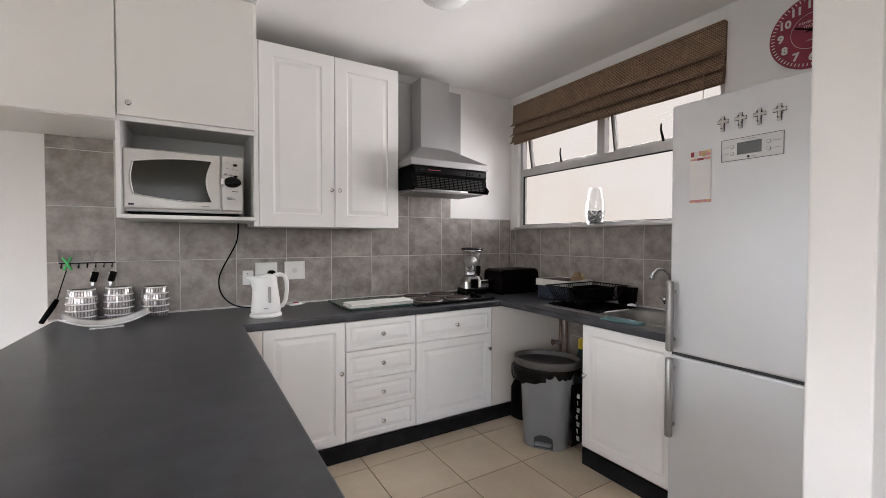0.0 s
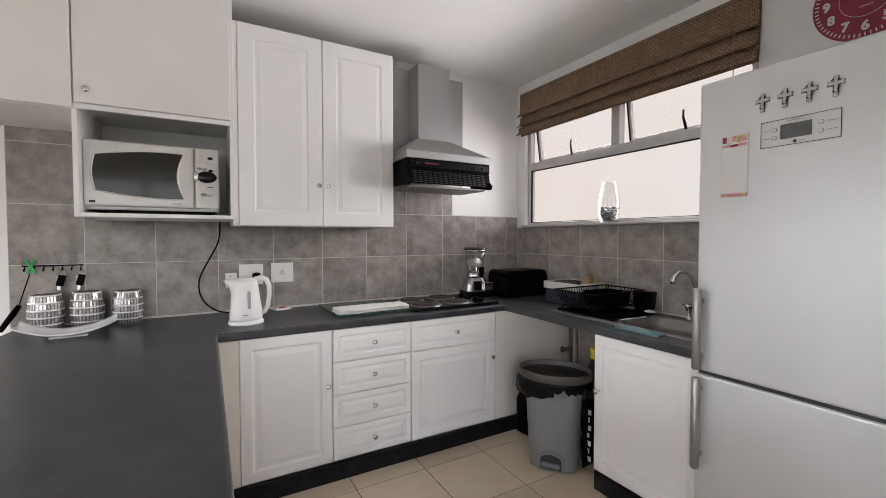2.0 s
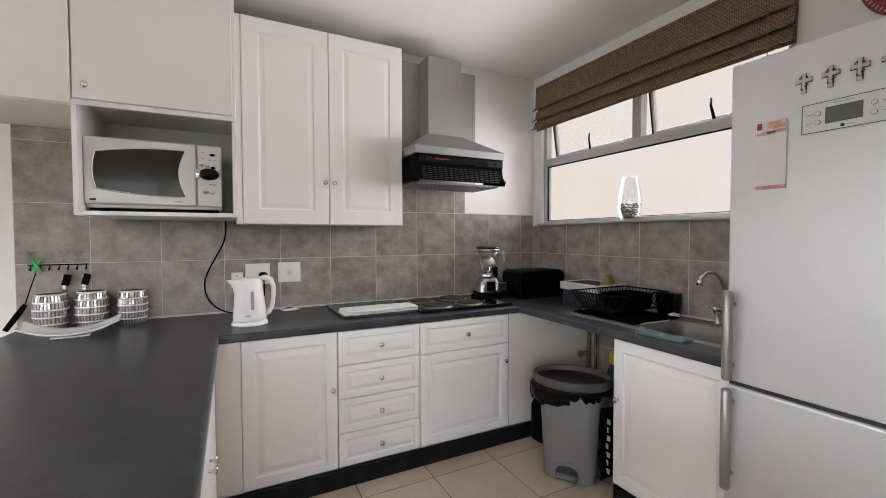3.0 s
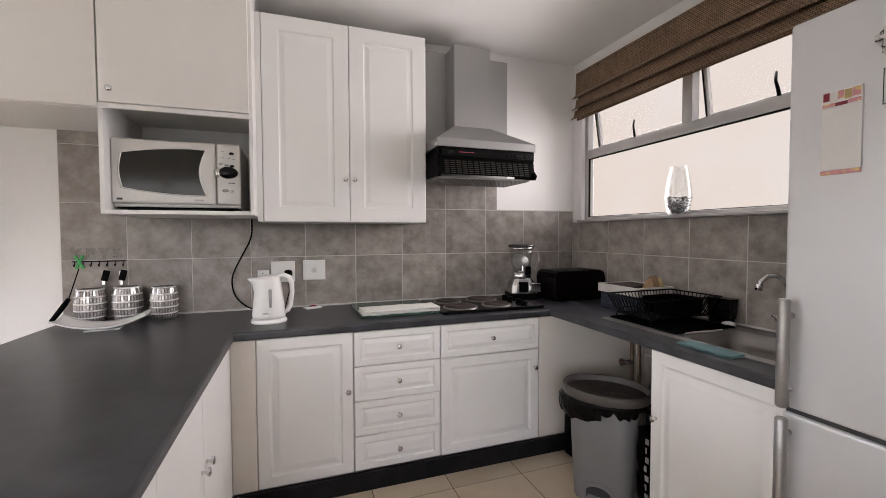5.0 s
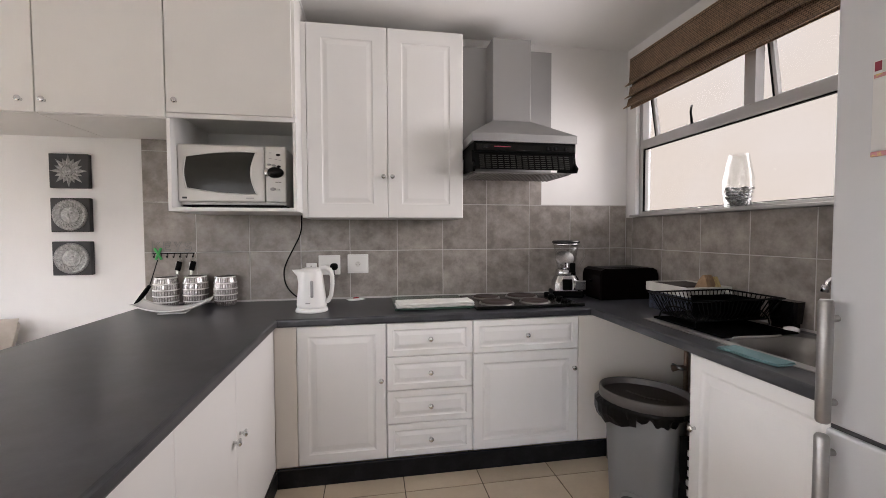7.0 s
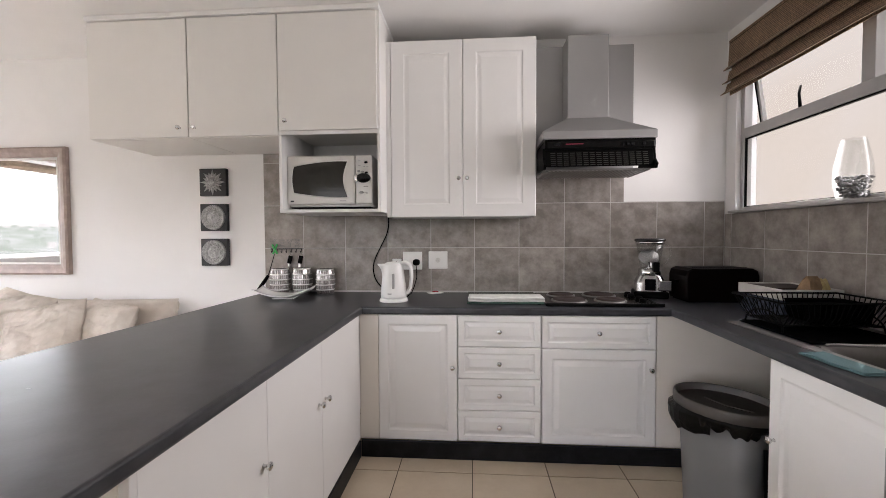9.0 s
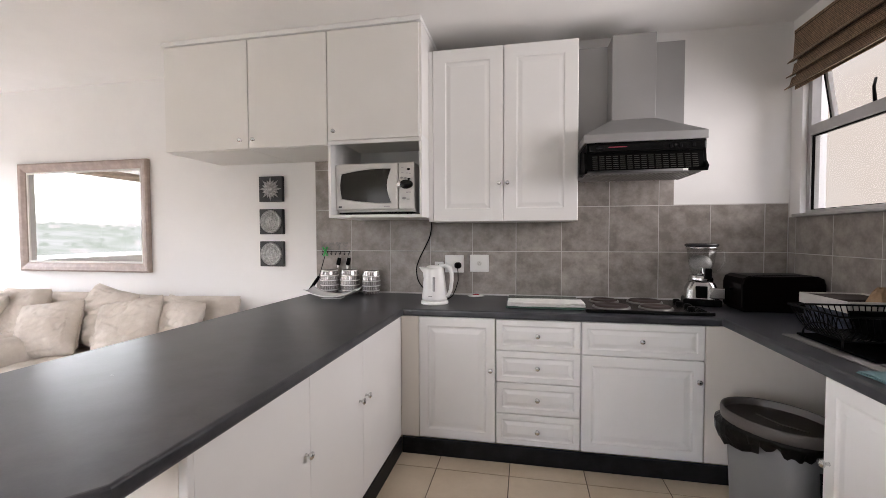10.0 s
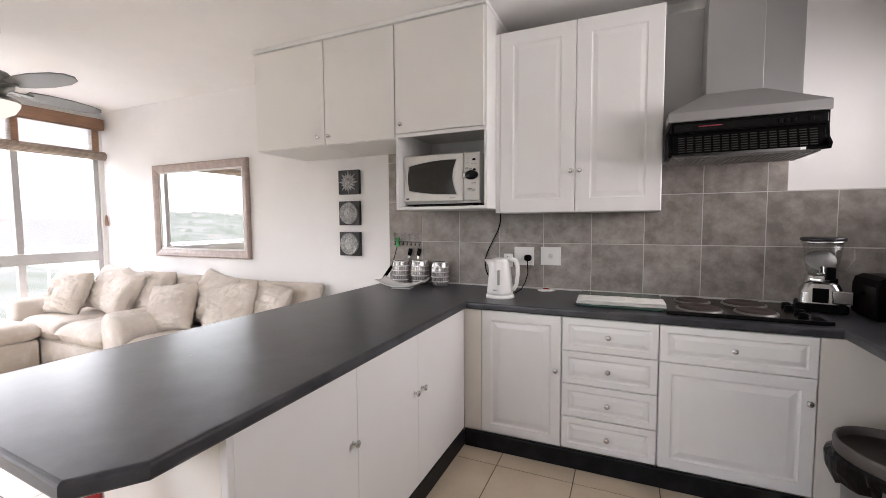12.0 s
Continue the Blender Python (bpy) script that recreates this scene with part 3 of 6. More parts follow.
for a, b in zip(lights, lights[1:]):
    bm = B()
    box(bm, a, -0.02, SZ_0 + 0.03, a + 0.04, 0.02, SZ_1 - 0.05, 0.003)
    box(bm, b - 0.04, -0.02, SZ_0 + 0.03, b, 0.02, SZ_1 - 0.05, 0.003)
    sash = part("sash", bm, ALU, window_3)
    part("pane", box(B(), a + 0.04, -0.003, SZ_0 + 0.03, b - 0.04, 0.003, SZ_1 - 0.05), GLASS, sash).visible_shadow = False

# ---- worktop ----
worktop = thing("worktop", (0, 0, 0), 0, "dark slate laminate worktop running round three sides of the kitchen", "worktop")
outline = [(0.345, 3.866), (0.265, 1.46), (0.36, 1.335), (1.155, 1.30), (1.242, 1.413), (1.244, 3.222), (2.985, 3.232), (2.985, 3.10), (3.622, 3.10), (3.622, 3.866)]
bm = prism(B(), outline, TOP - 0.042, TOP, 0.011, lambda a, b: not (a[1] > 3.8 and b[1] > 3.8) and not (a[0] > 3.6 or b[0] > 3.6) and a[1] + b[1] != 6.2)
part("worktop_run", bm, SLATE, worktop)
XF, SX0, SX1, SY0, SY1 = 2.962, 3.09, 3.55, 1.97, 2.90
bm = B()
prism(bm, [(2.985, 3.10), (XF, 1.905), (SX0, 1.905), (SX0, 3.10)], TOP - 0.042, TOP, 0.011, lambda a, b: a[0] < 3.0 and b[0] < 3.0)
box(bm, SX1, 1.905, TOP - 0.042, 3.622, 3.10, TOP)
box(bm, SX0, SY1, TOP - 0.042, SX1, 3.10, TOP)
box(bm, SX0, 1.905, TOP - 0.042, SX1, SY0, TOP)
part("sink_run", bm, SLATE, worktop)
mark = part("scratch", box(B(), 0.66, 1.90, TOP, 0.672, 1.904, TOP + 0.0006), HOODM, worktop)

# ---- cupboards ----
RAISED = [(0.0, 0.004), (0.004, 0.0), (0.055, 0.0), (0.060, 0.005), (0.067, 0.0072), (0.074, 0.0064), (0.098, 0.0012)]
TALLR = [(0.0, 0.004), (0.004, 0.0), (0.082, 0.0), (0.086, 0.003), (0.092, 0.0042), (0.099, 0.0036), (0.118, 0.0008)]
SMALLR = [(0.0, 0.004), (0.004, 0.0), (0.034, 0.0), (0.038, 0.005), (0.043, 0.0068), (0.048, 0.006), (0.066, 0.0012)]
PLAIN = [(0.0, 0.002), (0.002, 0.0)]


def knob(parent, x, z, y=0.0, size=1.0):
    bm = lathe(B(), [(0.007, 0), (0.0055, 0.004), (0.005, 0.012), (0.011, 0.016), (0.0145, 0.021), (0.0135, 0.026), (0.008, 0.029), (0.001, 0.030)], 16, Matrix.Scale(size, 4))
    return part("knob", bm, CHROME, parent, "satin chrome knob", True, pose(x, y, z, 90, 0, 0))


def front(parent, name, x, z, w, h, rings, mat, knob_at=None):
    d = part(name, panel_front(B(), w, h, rings), mat, parent, at=Matrix.Translation((x, 0, z)))
    if knob_at:
        knob(d, *knob_at)
    return d


def cupboard(name, loc, rz, w, d, z0, z1, label, fronts, mat=CAB, category="cupboard", body=FLAT, group=""):
    """loc: the left end of the face, at floor height; fronts: name, x, z, w, h, rings, knob place."""
    c = thing(name, loc, rz, label, category, group)
    part("body", box(B(), 0.0, 0.0205, z0, w, d, z1, 0.0015, 1), body, c)
    for nm, x, z, fw, fh, rings, kn in fronts:
        front(c, nm, x, z, fw, fh, rings, mat, kn)
    return c


G = 0.0019
FY, Z0, Z1 = 3.234, 0.098, 0.836
cupboard("base_cupboard", (1.335, FY, 0), 0, 0.462, 0.62, Z0, Z1, "white base cupboard with one moulded door under the worktop",
         [("door", G, Z0, 0.462 - 2 * G, Z1 - Z0, RAISED, (0.432, 0.435))])
hs = (Z1 - Z0) / 4
cupboard("drawer_unit", (1.799, FY, 0), 0, 0.476, 0.62, Z0, Z1, "white unit of four moulded drawers",
         [("drawer", G, Z0 + k * hs + G, 0.476 - 2 * G, hs - 2 * G, SMALLR, (0.236, hs / 2)) for k in range(4)], category="drawers")
cupboard("hob_cupboard", (2.277, FY, 0), 0, 0.631, 0.62, Z0, Z1, "white base cupboard with a wide drawer above a moulded door",
         [("drawer", G, Z1 - 0.188 + G, 0.631 - 2 * G, 0.188 - 2 * G, SMALLR, (0.313, 0.092)),
          ("door", G, Z0, 0.631 - 2 * G, Z1 - 0.188 - Z0 - G, RAISED, (0.598, 0.44))])
filler = thing("corner_filler", (1.2245, FY + 0.001, 0), 0, "plain cream board closing the inner corner", "panel")
part("board", box(B(), 0, 0, Z0, 0.110, 0.018, Z1, 0.001, 1), CREAM, filler)
blank = thing("cream_board", (2.911, FY + 0.002, 0), 0, "plain cream board facing the open bay", "panel")
part("board", box(B(), 0, 0, Z0, 0.705, 0.018, Z1, 0.001, 1), CREAM, blank)

pen = []
for nm, y0, w, kn in (("a", 1.618, 0.522, 0.490), ("b", 2.140, 0.484, 0.445), ("c", 2.624, 0.609, 0.036)):
    pen.append(cupboard("peninsula_cupboard", (1.224, y0, 0), 90, w - 0.0006, 0.60, Z0, Z1, "plain white flat-fronted cupboard under the peninsula",
                        [("door", 0.0005, Z0, w - 0.0014, Z1 - Z0, PLAIN, (kn, 0.468))], FLAT, group="peninsula cupboards"))
endp = thing("end_panel", (0.60, 1.598, 0), 0, "cream end board of the peninsula cupboards", "panel")
part("board", box(B(), 0, 0, 0.0, 0.602, 0.016, Z1, 0.001, 1), CREAM, endp)
part("edge_post", box(B(), 0.604, -0.002, 0.0, 0.628, 0.018, Z1, 0.003), FLAT, endp)
backp = thing("back_board", (0.58, 1.60, 0), 0, "plain white back board of the peninsula facing the sofa", "panel")
part("board", box(B(), 0, 0, 0.0, 0.016, 2.26, Z1, 0.001, 1), FLAT, backp)
sink_unit = cupboard("sink_cupboard", (2.988, 2.468, 0), -90, 0.560, 0.61, Z0 + 0.012, 0.715, "white sink cupboard with one moulded door beside the fridge",
         [("door", 0, Z0 + 0.012, 0.558, 0.836 - Z0 - 0.012, RAISED, (0.03, 0.43))])
for x0, x1 in ((0.0, 0.018), (0.542, 0.560)):
    part("side_panel", box(B(), x0, 0.0205, 0.7152, x1, 0.60, 0.836, 0.001, 1), FLAT, sink_unit)
part("front_rail", box(B(), 0.018, 0.0205, 0.7152, 0.542, 0.036, 0.836), FLAT, sink_unit)

plinths = [("plinth", 1.2335, 3.212, 3.58, 3.232, "x"), ("plinth", 1.206, 1.62, 1.2325, 3.211, "y"), ("plinth", 2.992, 1.905, 3.008, 2.466, "y")]
for nm, x0, y0, x1, y1, _ in plinths:
    pl = thing("plinth", (x0, y0, 0), 0, "charcoal kick board along the floor under the cupboards", "plinth", "kick boards")
    part("board", box(B(), 0, 0, 0.0, x1 - x0, y1 - y0, 0.0965, 0.001, 1), PLINTH, pl)

# upper cupboards
tall = cupboard("tall_wall_cupboard", (1.362, 3.526, 0), 0, 0.926, 0.352, 1.413, 2.534, "white wall cupboard with two tall moulded doors",
         [("door", G, 1.413, 0.463 - 2 * G, 1.121, TALLR, (0.435, 0.245)), ("door", 0.463 + G, 1.413, 0.463 - 2 * G, 1.121, TALLR, (0.025, 0.245))])
part("filler_strip", box(B(), -0.0285, 0.003, 1.4135, -0.0006, 0.350, 2.533, 0.001, 1), CAB, tall)
UY, UZ0, UZ1 = 3.328, 1.912, 2.640
for x, w, kn in ((-0.521, 0.655, 0.60), (0.137, 0.570, 0.04)):
    cupboard("upper_cupboard", (x, UY, 0), 0, w, 0.55, UZ0 - 0.004, UZ1, "plain white flat-fronted cupboard under the ceiling",
             [("door", G, UZ0, w - 2 * G, UZ1 - UZ0 - 0.006, PLAIN, (kn, 0.055))], CREAMW, body=CREAMW, group="upper cupboards")
nook = cupboard("microwave_cupboard", (0.700, UY, 0), 0, 0.633, 0.55, 1.955, UZ1, "white cupboard with an open microwave shelf below its flat door",
                [("door", 0.012, 1.937, 0.606, UZ1 - 1.943, PLAIN, (0.045, 0.055))], CREAMW, body=CREAMW)
for x0, x1 in ((0.0, 0.018), (0.615, 0.633)):
    part("side_panel", box(B(), x0, 0.022, 1.44, x1, 0.548, 1.955, 0.001, 1), FLAT, nook)
part("shelf", box(B(), 0.018, 0.022, 1.44, 0.615, 0.548, 1.459, 0.001, 1), FLAT, nook)
part("lintel", box(B(), 0.0, 0.012, 1.912, 0.633, 0.021, 1.936, 0.002, 1), FLAT, nook)
part("back_panel", box(B(), 0.018, 0.535, 1.459, 0.615, 0.548, 1.955), FLAT, nook)
corn = thing("cornice", (-0.525, UY - 0.012, UZ1), 0, "slim white cornice strip between cupboards and ceiling", "trim", kind="structure")
part("strip", box(B(), 0, 0, 0, 1.862, 0.56, CEILING - UZ1, 0.004), FLAT, corn)

# ---- cooker hood ----
hood = thing("cooker_hood", (2.62, 3.862, 0), 0, "grey metal chimney cooker hood with a black visor", "cooker hood")
part("backing", box(B(), -0.325, -0.145, 1.70, 0.328, 0.018, 2.545, 0.002, 1), HOODM, hood)
part("chimney", box(B(), -0.132, -0.30, 2.02, 0.118, -0.147, 2.60 - 0.055, 0.002, 1), HOODM, hood)
bm = B()
loft(bm, [[(-0.322, -0.518, 1.852), (0.326, -0.518, 1.852), (0.326, -0.147, 1.852), (-0.322, -0.147, 1.852)],
          [(-0.322, -0.518, 1.897), (0.326, -0.518, 1.897), (0.326, -0.147, 1.897), (-0.322, -0.147, 1.897)],
          [(-0.322 + 0.004, -0.514, 1.901), (0.322, -0.514, 1.901), (0.322, -0.147, 1.901), (-0.318, -0.147, 1.901)],
          [(-0.134, -0.302, 2.03), (0.12, -0.302, 2.03), (0.12, -0.147, 2.03), (-0.134, -0.147, 2.03)]])
part("canopy", bm, HOODM, hood)
ctrl = part("control_panel", box(B(), -0.308, -0.512, 1.793, 0.32, -0.20, 1.851, 0.003), BLACK, hood)
part("fascia", box(B(), -0.295, -0.5165, 1.80, 0.312, -0.512, 1.838, 0.001, 1), GLOSSBLK, ctrl)
part("warning_text", box(B(), -0.19, -0.518, 1.820, -0.09, -0.5164, 1.825), REDC, ctrl, "row of tiny red print")
part("mark", box(B(), -0.255, -0.518, 1.814, -0.22, -0.5164, 1.829), PLINTH, ctrl)
for k, x in enumerate((0.13, 0.155, 0.18, 0.245)):
    part("switch", box(B(), x, -0.5195, 1.808, x + 0.016, -0.5164, 1.828, 0.0015, 1), BLACKM, ctrl)
for x in (-0.32, 0.308):
    bm = B()
    loft(bm, [[(x, -0.50, 1.80), (x, -0.30, 1.80), (x, -0.28, 1.69), (x, -0.44, 1.685), (x, -0.53, 1.675), (x, -0.545, 1.70), (x, -0.51, 1.735)],
              [(x + 0.014, -0.50, 1.80), (x + 0.014, -0.30, 1.80), (x + 0.014, -0.28, 1.69), (x + 0.014, -0.44, 1.685), (x + 0.014, -0.53, 1.675), (x + 0.014, -0.545, 1.70), (x + 0.014, -0.51, 1.735)]])
    part("bracket", bm, BLACK, hood)
vis = part("visor", box(B(), -0.306, -0.003, -0.106, 0.308, 0.005, 0.0, 0.002, 1), BLACK, hood, at=pose(0, -0.495, 1.793, -16, 0, 0))
for r in range(7):
    for k in range(15):
        x = -0.275 + k * 0.0375
        part("slat", box(B(), x, -0.0052, -0.100 + r * 0.0125, x + 0.027, -0.003, -0.0955 + r * 0.0125), SLATM, vis)
filt = part("filter", box(B(), -0.30, -0.49, 1.672, 0.30, -0.16, 1.682), NICKEL, hood, "ribbed steel grease filter")
for k in range(24):
    part("rib", box(B(), -0.295 + k * 0.025, -0.485, 1.668, -0.283 + k * 0.025, -0.165, 1.672), NICKEL, filt)

# ---- fridge ----
fr = thing("fridge_freezer", (2.90, 1.895, 0), -90, "tall silver fridge freezer with long bar handles", "fridge")
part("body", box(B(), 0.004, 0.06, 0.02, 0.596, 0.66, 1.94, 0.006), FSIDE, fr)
up = part("door", box(B(), 0.0, 0.0, 0.822, 0.60, 0.058, 1.945, 0.009, 3), FRIDGE, fr)
lo = part("freezer_door", box(B(), 0.0, 0.0, 0.03, 0.60, 0.058, 0.808, 0.009, 3), FRIDGE, fr)
part("gap_seal", box(B(), 0.006, 0.012, 0.806, 0.594, 0.06, 0.824), LINE, fr)


def bar_handle(parent, z0, z1):
    h = part("handle", lathe(B(), [(0.013, z0), (0.0165, z0 + 0.006), (0.0165, z1 - 0.006), (0.013, z1)], 16, pose(0.022, -0.036, 0)), STEEL, parent, "brushed steel bar handle", True)
    for z in (z0 + 0.05, z1 - 0.05):
        part("mount", lathe(B(), [(0.009, 0), (0.009, 0.040)], 10, pose(0.022, 0.004, z, 90, 0, 0)), STEEL, h)


bar_handle(up, 0.832, 1.15)
bar_handle(lo, 0.44, 0.800)
pan = part("display_panel", box(B(), 0.210, -0.003, 1.658, 0.424, 0.001, 1.747, 0.0015, 1), PANELM, up, "pale silver display panel with a thin dark border")
bm = B()
for x0, z0, x1, z1 in ((0.210, 1.658, 0.424, 1.6597), (0.210, 1.7453, 0.424, 1.747), (0.210, 1.6597, 0.2117, 1.7453), (0.4223, 1.6597, 0.424, 1.7453)):
    box(bm, x0, -0.0042, z0, x1, -0.003, z1)
part("border", bm, LINE, pan)
part("screen", box(B(), 0.268, -0.0045, 1.680, 0.352, -0.003, 1.728), SCREEN, pan)
for x, z in ((0.25, 1.715), (0.25, 1.688), (0.375, 1.715), (0.375, 1.688)):
    b = part("button", lathe(B(), [(0.0075, 0), (0.0075, 0.0015)], 14, pose(x, -0.003, z, 90, 0, 0)), LINE, pan)
    part("cap", lathe(B(), [(0.0066, 0.0014), (0.0066, 0.0024)], 14, pose(x, -0.003, z, 90, 0, 0)), PANELM, b)
for x, z, w in ((0.222, 1.715, 0.018), (0.222, 1.688, 0.016), (0.390, 1.715, 0.026), (0.390, 1.688, 0.026), (0.285, 1.738, 0.045), (0.318, 1.668, 0.018)):
    part("printing", box(B(), x, -0.0042, z - 0.001, x + w, -0.003, z + 0.001), HOODM, pan)
part("mark", lathe(B(), [(0.005, 0), (0.005, 0.0015)], 12, pose(0.308, -0.003, 1.668, 90, 0, 0)), LINE, pan)

note = thing("notepad", (2.899, 1.811, 1.493), -90, "long white notepad with a printed header stuck on the fridge", "notepad")
part("pad", box(B(), 0, -0.004, 0.018, 0.088, 0, 0.19, 0.001, 1), PAPER, note)
head = part("header", box(B(), 0, -0.005, 0.186, 0.088, 0, 0.230, 0.001, 1), PAPER, note, "colourful printed header")
for x0, z0, x1, z1, m in ((0.004, 0.205, 0.018, 0.227, REDC), (0.019, 0.200, 0.036, 0.226, LINER), (0.037, 0.206, 0.050, 0.227, PINK), (0.051, 0.202, 0.066, 0.226, YPAPER), (0.067, 0.204, 0.085, 0.227, PINK), (0.003, 0.189, 0.030, 0.198, PINK), (0.031, 0.188, 0.058, 0.197, REDC), (0.059, 0.189, 0.086, 0.199, PINK)):
    part("print", box(B(), x0, -0.0056, z0, x1, -0.005, z1), m, head)
part("footer", box(B(), 0, -0.005, 0.006, 0.088, 0, 0.018, 0.001, 1), PINK, note)
for i in range(4):
    y, z = 1.682 - i * 0.065, 1.815
    cr = thing("cross_magnet", (2.899, y, z), -90, "small patterned silver cross magnet on the fridge door", "magnet", "fridge magnets")
    cr.scale = (0.78, 1.0, 0.82)
    bm = B()
    box(bm, -0.006, -0.006, -0.03, 0.006, 0, 0.034, 0.002, 1)
    box(bm, -0.021, -0.0058, 0.006, 0.021, 0, 0.019, 0.002, 1)
    for a, b in ((-0.02, 0.0125), (0.02, 0.0125), (0, 0.034), (0, -0.03)):
        lathe(bm, [(0.009, 0), (0.008, 0.006), (0.003, 0.0075)], 8, pose(a, 0, b, 90, 0, 0))
    part("relief", bm, SILVERP, cr)
    bm = B()
    box(bm, -0.0095, -0.003, -0.036, 0.0095, 0, 0.040, 0.001, 1)
    box(bm, -0.028, -0.0028, 0.003, 0.028, 0, 0.022, 0.001, 1)
    for a, b, q in ((-0.009, 0.026, 40), (0.010, -0.008, 30), (-0.004, -0.02, -35), (0.012, 0.024, -50)):
        tube(bm, [(a - 0.006 * math.cos(radians(q)), -0.0065, b - 0.006 * math.sin(radians(q))), (a + 0.006 * math.cos(radians(q)), -0.0065, b + 0.006 * math.sin(radians(q)))], 0.0018, 5)
    part("dark_edge", bm, LINE, cr, "dark patterned edge")


# ---- woven blind over the kitchen window ----
blind = thing("roman_blind", (EAST, 0, 0), 0, "brown woven grass roman blind gathered in folds", "blind")
BY0, BY1 = 2.005, 3.815
for nm, prof in (("lining", [(-0.008, 2.575), (-0.014, 2.575), (-0.020, 2.40), (-0.030, 2.222), (-0.024, 2.222), (-0.012, 2.40)]),
                 ("sheet", [(-0.012, 2.575), (-0.030, 2.575), (-0.036, 2.42), (-0.066, 2.392), (-0.070, 2.384), (-0.03, 2.40)]),
                 ("fold", [(-0.022, 2.385), (-0.036, 2.378), (-0.046, 2.32), (-0.078, 2.298), (-0.082, 2.290), (-0.036, 2.31)]),
                 ("fold", [(-0.030, 2.295), (-0.044, 2.286), (-0.056, 2.24), (-0.084, 2.218), (-0.086, 2.212), (-0.044, 2.23)])):
    bm = B()
    rings = []
    for k in range(25):
        y = BY0 + (BY1 - BY0) * k / 24 - (0.0 if nm == "sheet" else 0.012 * (k == 24))
        w = 0.007 * noise.noise((y * 2.3, prof[0][1] * 9, 0))
        rings.append([(x - 0.5 * w, y, z + w) for x, z in prof])
    loft(bm, rings)
    part(nm, bm, BLIND, blind)
part("head_rail", box(B(), -0.034, BY0 + 0.004, 2.562, 0.0, BY1 - 0.004, 2.582, 0.002, 1), BLIND, blind)
part("pull_cord", tube(B(), [(-0.088, 2.09, 2.38), (-0.092, 2.088, 2.25), (-0.090, 2.09, 2.14)], 0.0022, 5), WOODB, blind, "thin brown pull cord")

# ---- wall clock ----
clock = thing("wall_clock", (EAST - 0.001, 1.622, 2.362), -90, "round crimson wall clock with worn white numerals", "clock")
part("face", lathe(B(), [(0.178, 0), (0.178, 0.014), (0.172, 0.018)], 48, pose(0, 0, 0, 90, 0, 0)), REDC, clock)
for k in range(60):
    a = radians(6 * k)
    part("minute_mark", box(B(), -0.0022, -0.0195, 0.155, 0.0022, -0.0178, 0.169), CLOCKW, clock, at=pose(0, 0, 0, 0, math.degrees(a), 0))
for k in range(1, 13):
    a = radians(30 * k)
    letters(str(k), 0.052, 0.0008, CLOCKW, clock, "numeral", pose(0.128 * math.sin(a), -0.019, 0.128 * math.cos(a), 90, 0, 0), 0.0022)
part("ring", tube(B(), [(0.086 * math.cos(2 * math.pi * k / 40), -0.0185, 0.086 * math.sin(2 * math.pi * k / 40)) for k in range(40)], 0.0011, 5, True), CLOCKW, clock)
letters("KENSINGTON", 0.017, 0.0005, CLOCKW, clock, "lettering", pose(0, -0.0188, 0.045, 90, 0, 0))
letters("STATION", 0.017, 0.0005, CLOCKW, clock, "lettering", pose(0, -0.0188, 0.024, 90, 0, 0))
letters("LONDON", 0.010, 0.0005, CLOCKW, clock, "lettering", pose(0, -0.0188, -0.045, 90, 0, 0))
part("hour_pointer", box(B(), -0.004, -0.024, -0.02, 0.004, -0.022, 0.075, 0.001, 1), BLACK, clock, at=pose(0, 0, 0, 0, -65, 0))
part("minute_pointer", box(B(), -0.003, -0.027, -0.025, 0.003, -0.025, 0.115, 0.001, 1), BLACK, clock, at=pose(0, 0, 0, 0, 80, 0))
part("hub", lathe(B(), [(0.008, 0), (0.007, 0.03)], 12, pose(0, 0, 0, 90, 0, 0)), BLACK, clock)

# ---- mirror and plaques on the north wall ----
mir = thing("wall_mirror", (-1.945, NORTH, 1.498), 0, "large mirror in a grey-brown moulded wooden frame", "mirror")
MW, MH = 0.713, 0.493
corners = [(-1, -1), (1, -1), (1, 1), (-1, 1)]
fprof = [(0.0, -0.002), (0.0, -0.034), (0.014, -0.044), (0.040, -0.040), (0.062, -0.030), (0.074, -0.026), (0.080, -0.016), (0.080, -0.002)]
for k in range(4):
    (ax, az), (bx, bz) = corners[k], corners[(k + 1) % 4]
    ra = [(ax * (MW - i), d, az * (MH - i)) for i, d in fprof]
    rb = [(bx * (MW - i), d, bz * (MH - i)) for i, d in fprof]
    part("frame_side", loft(B(), [ra, rb]), FRAMEW, mir)
bm = B()
for x0, z0, x1, z1 in ((-0.635, 0.398, 0.635, 0.415), (-0.635, -0.415, 0.635, -0.398), (-0.635, -0.398, -0.620, 0.398), (0.620, -0.398, 0.635, 0.398)):
    box(bm, x0, -0.018, z0, x1, -0.004, z1)
part("liner", bm, LINER, mir, "narrow pale liner")
part("glass", box(B(), -0.622, -0.012, -0.40, 0.622, -0.006, 0.40), MIRROR, mir)


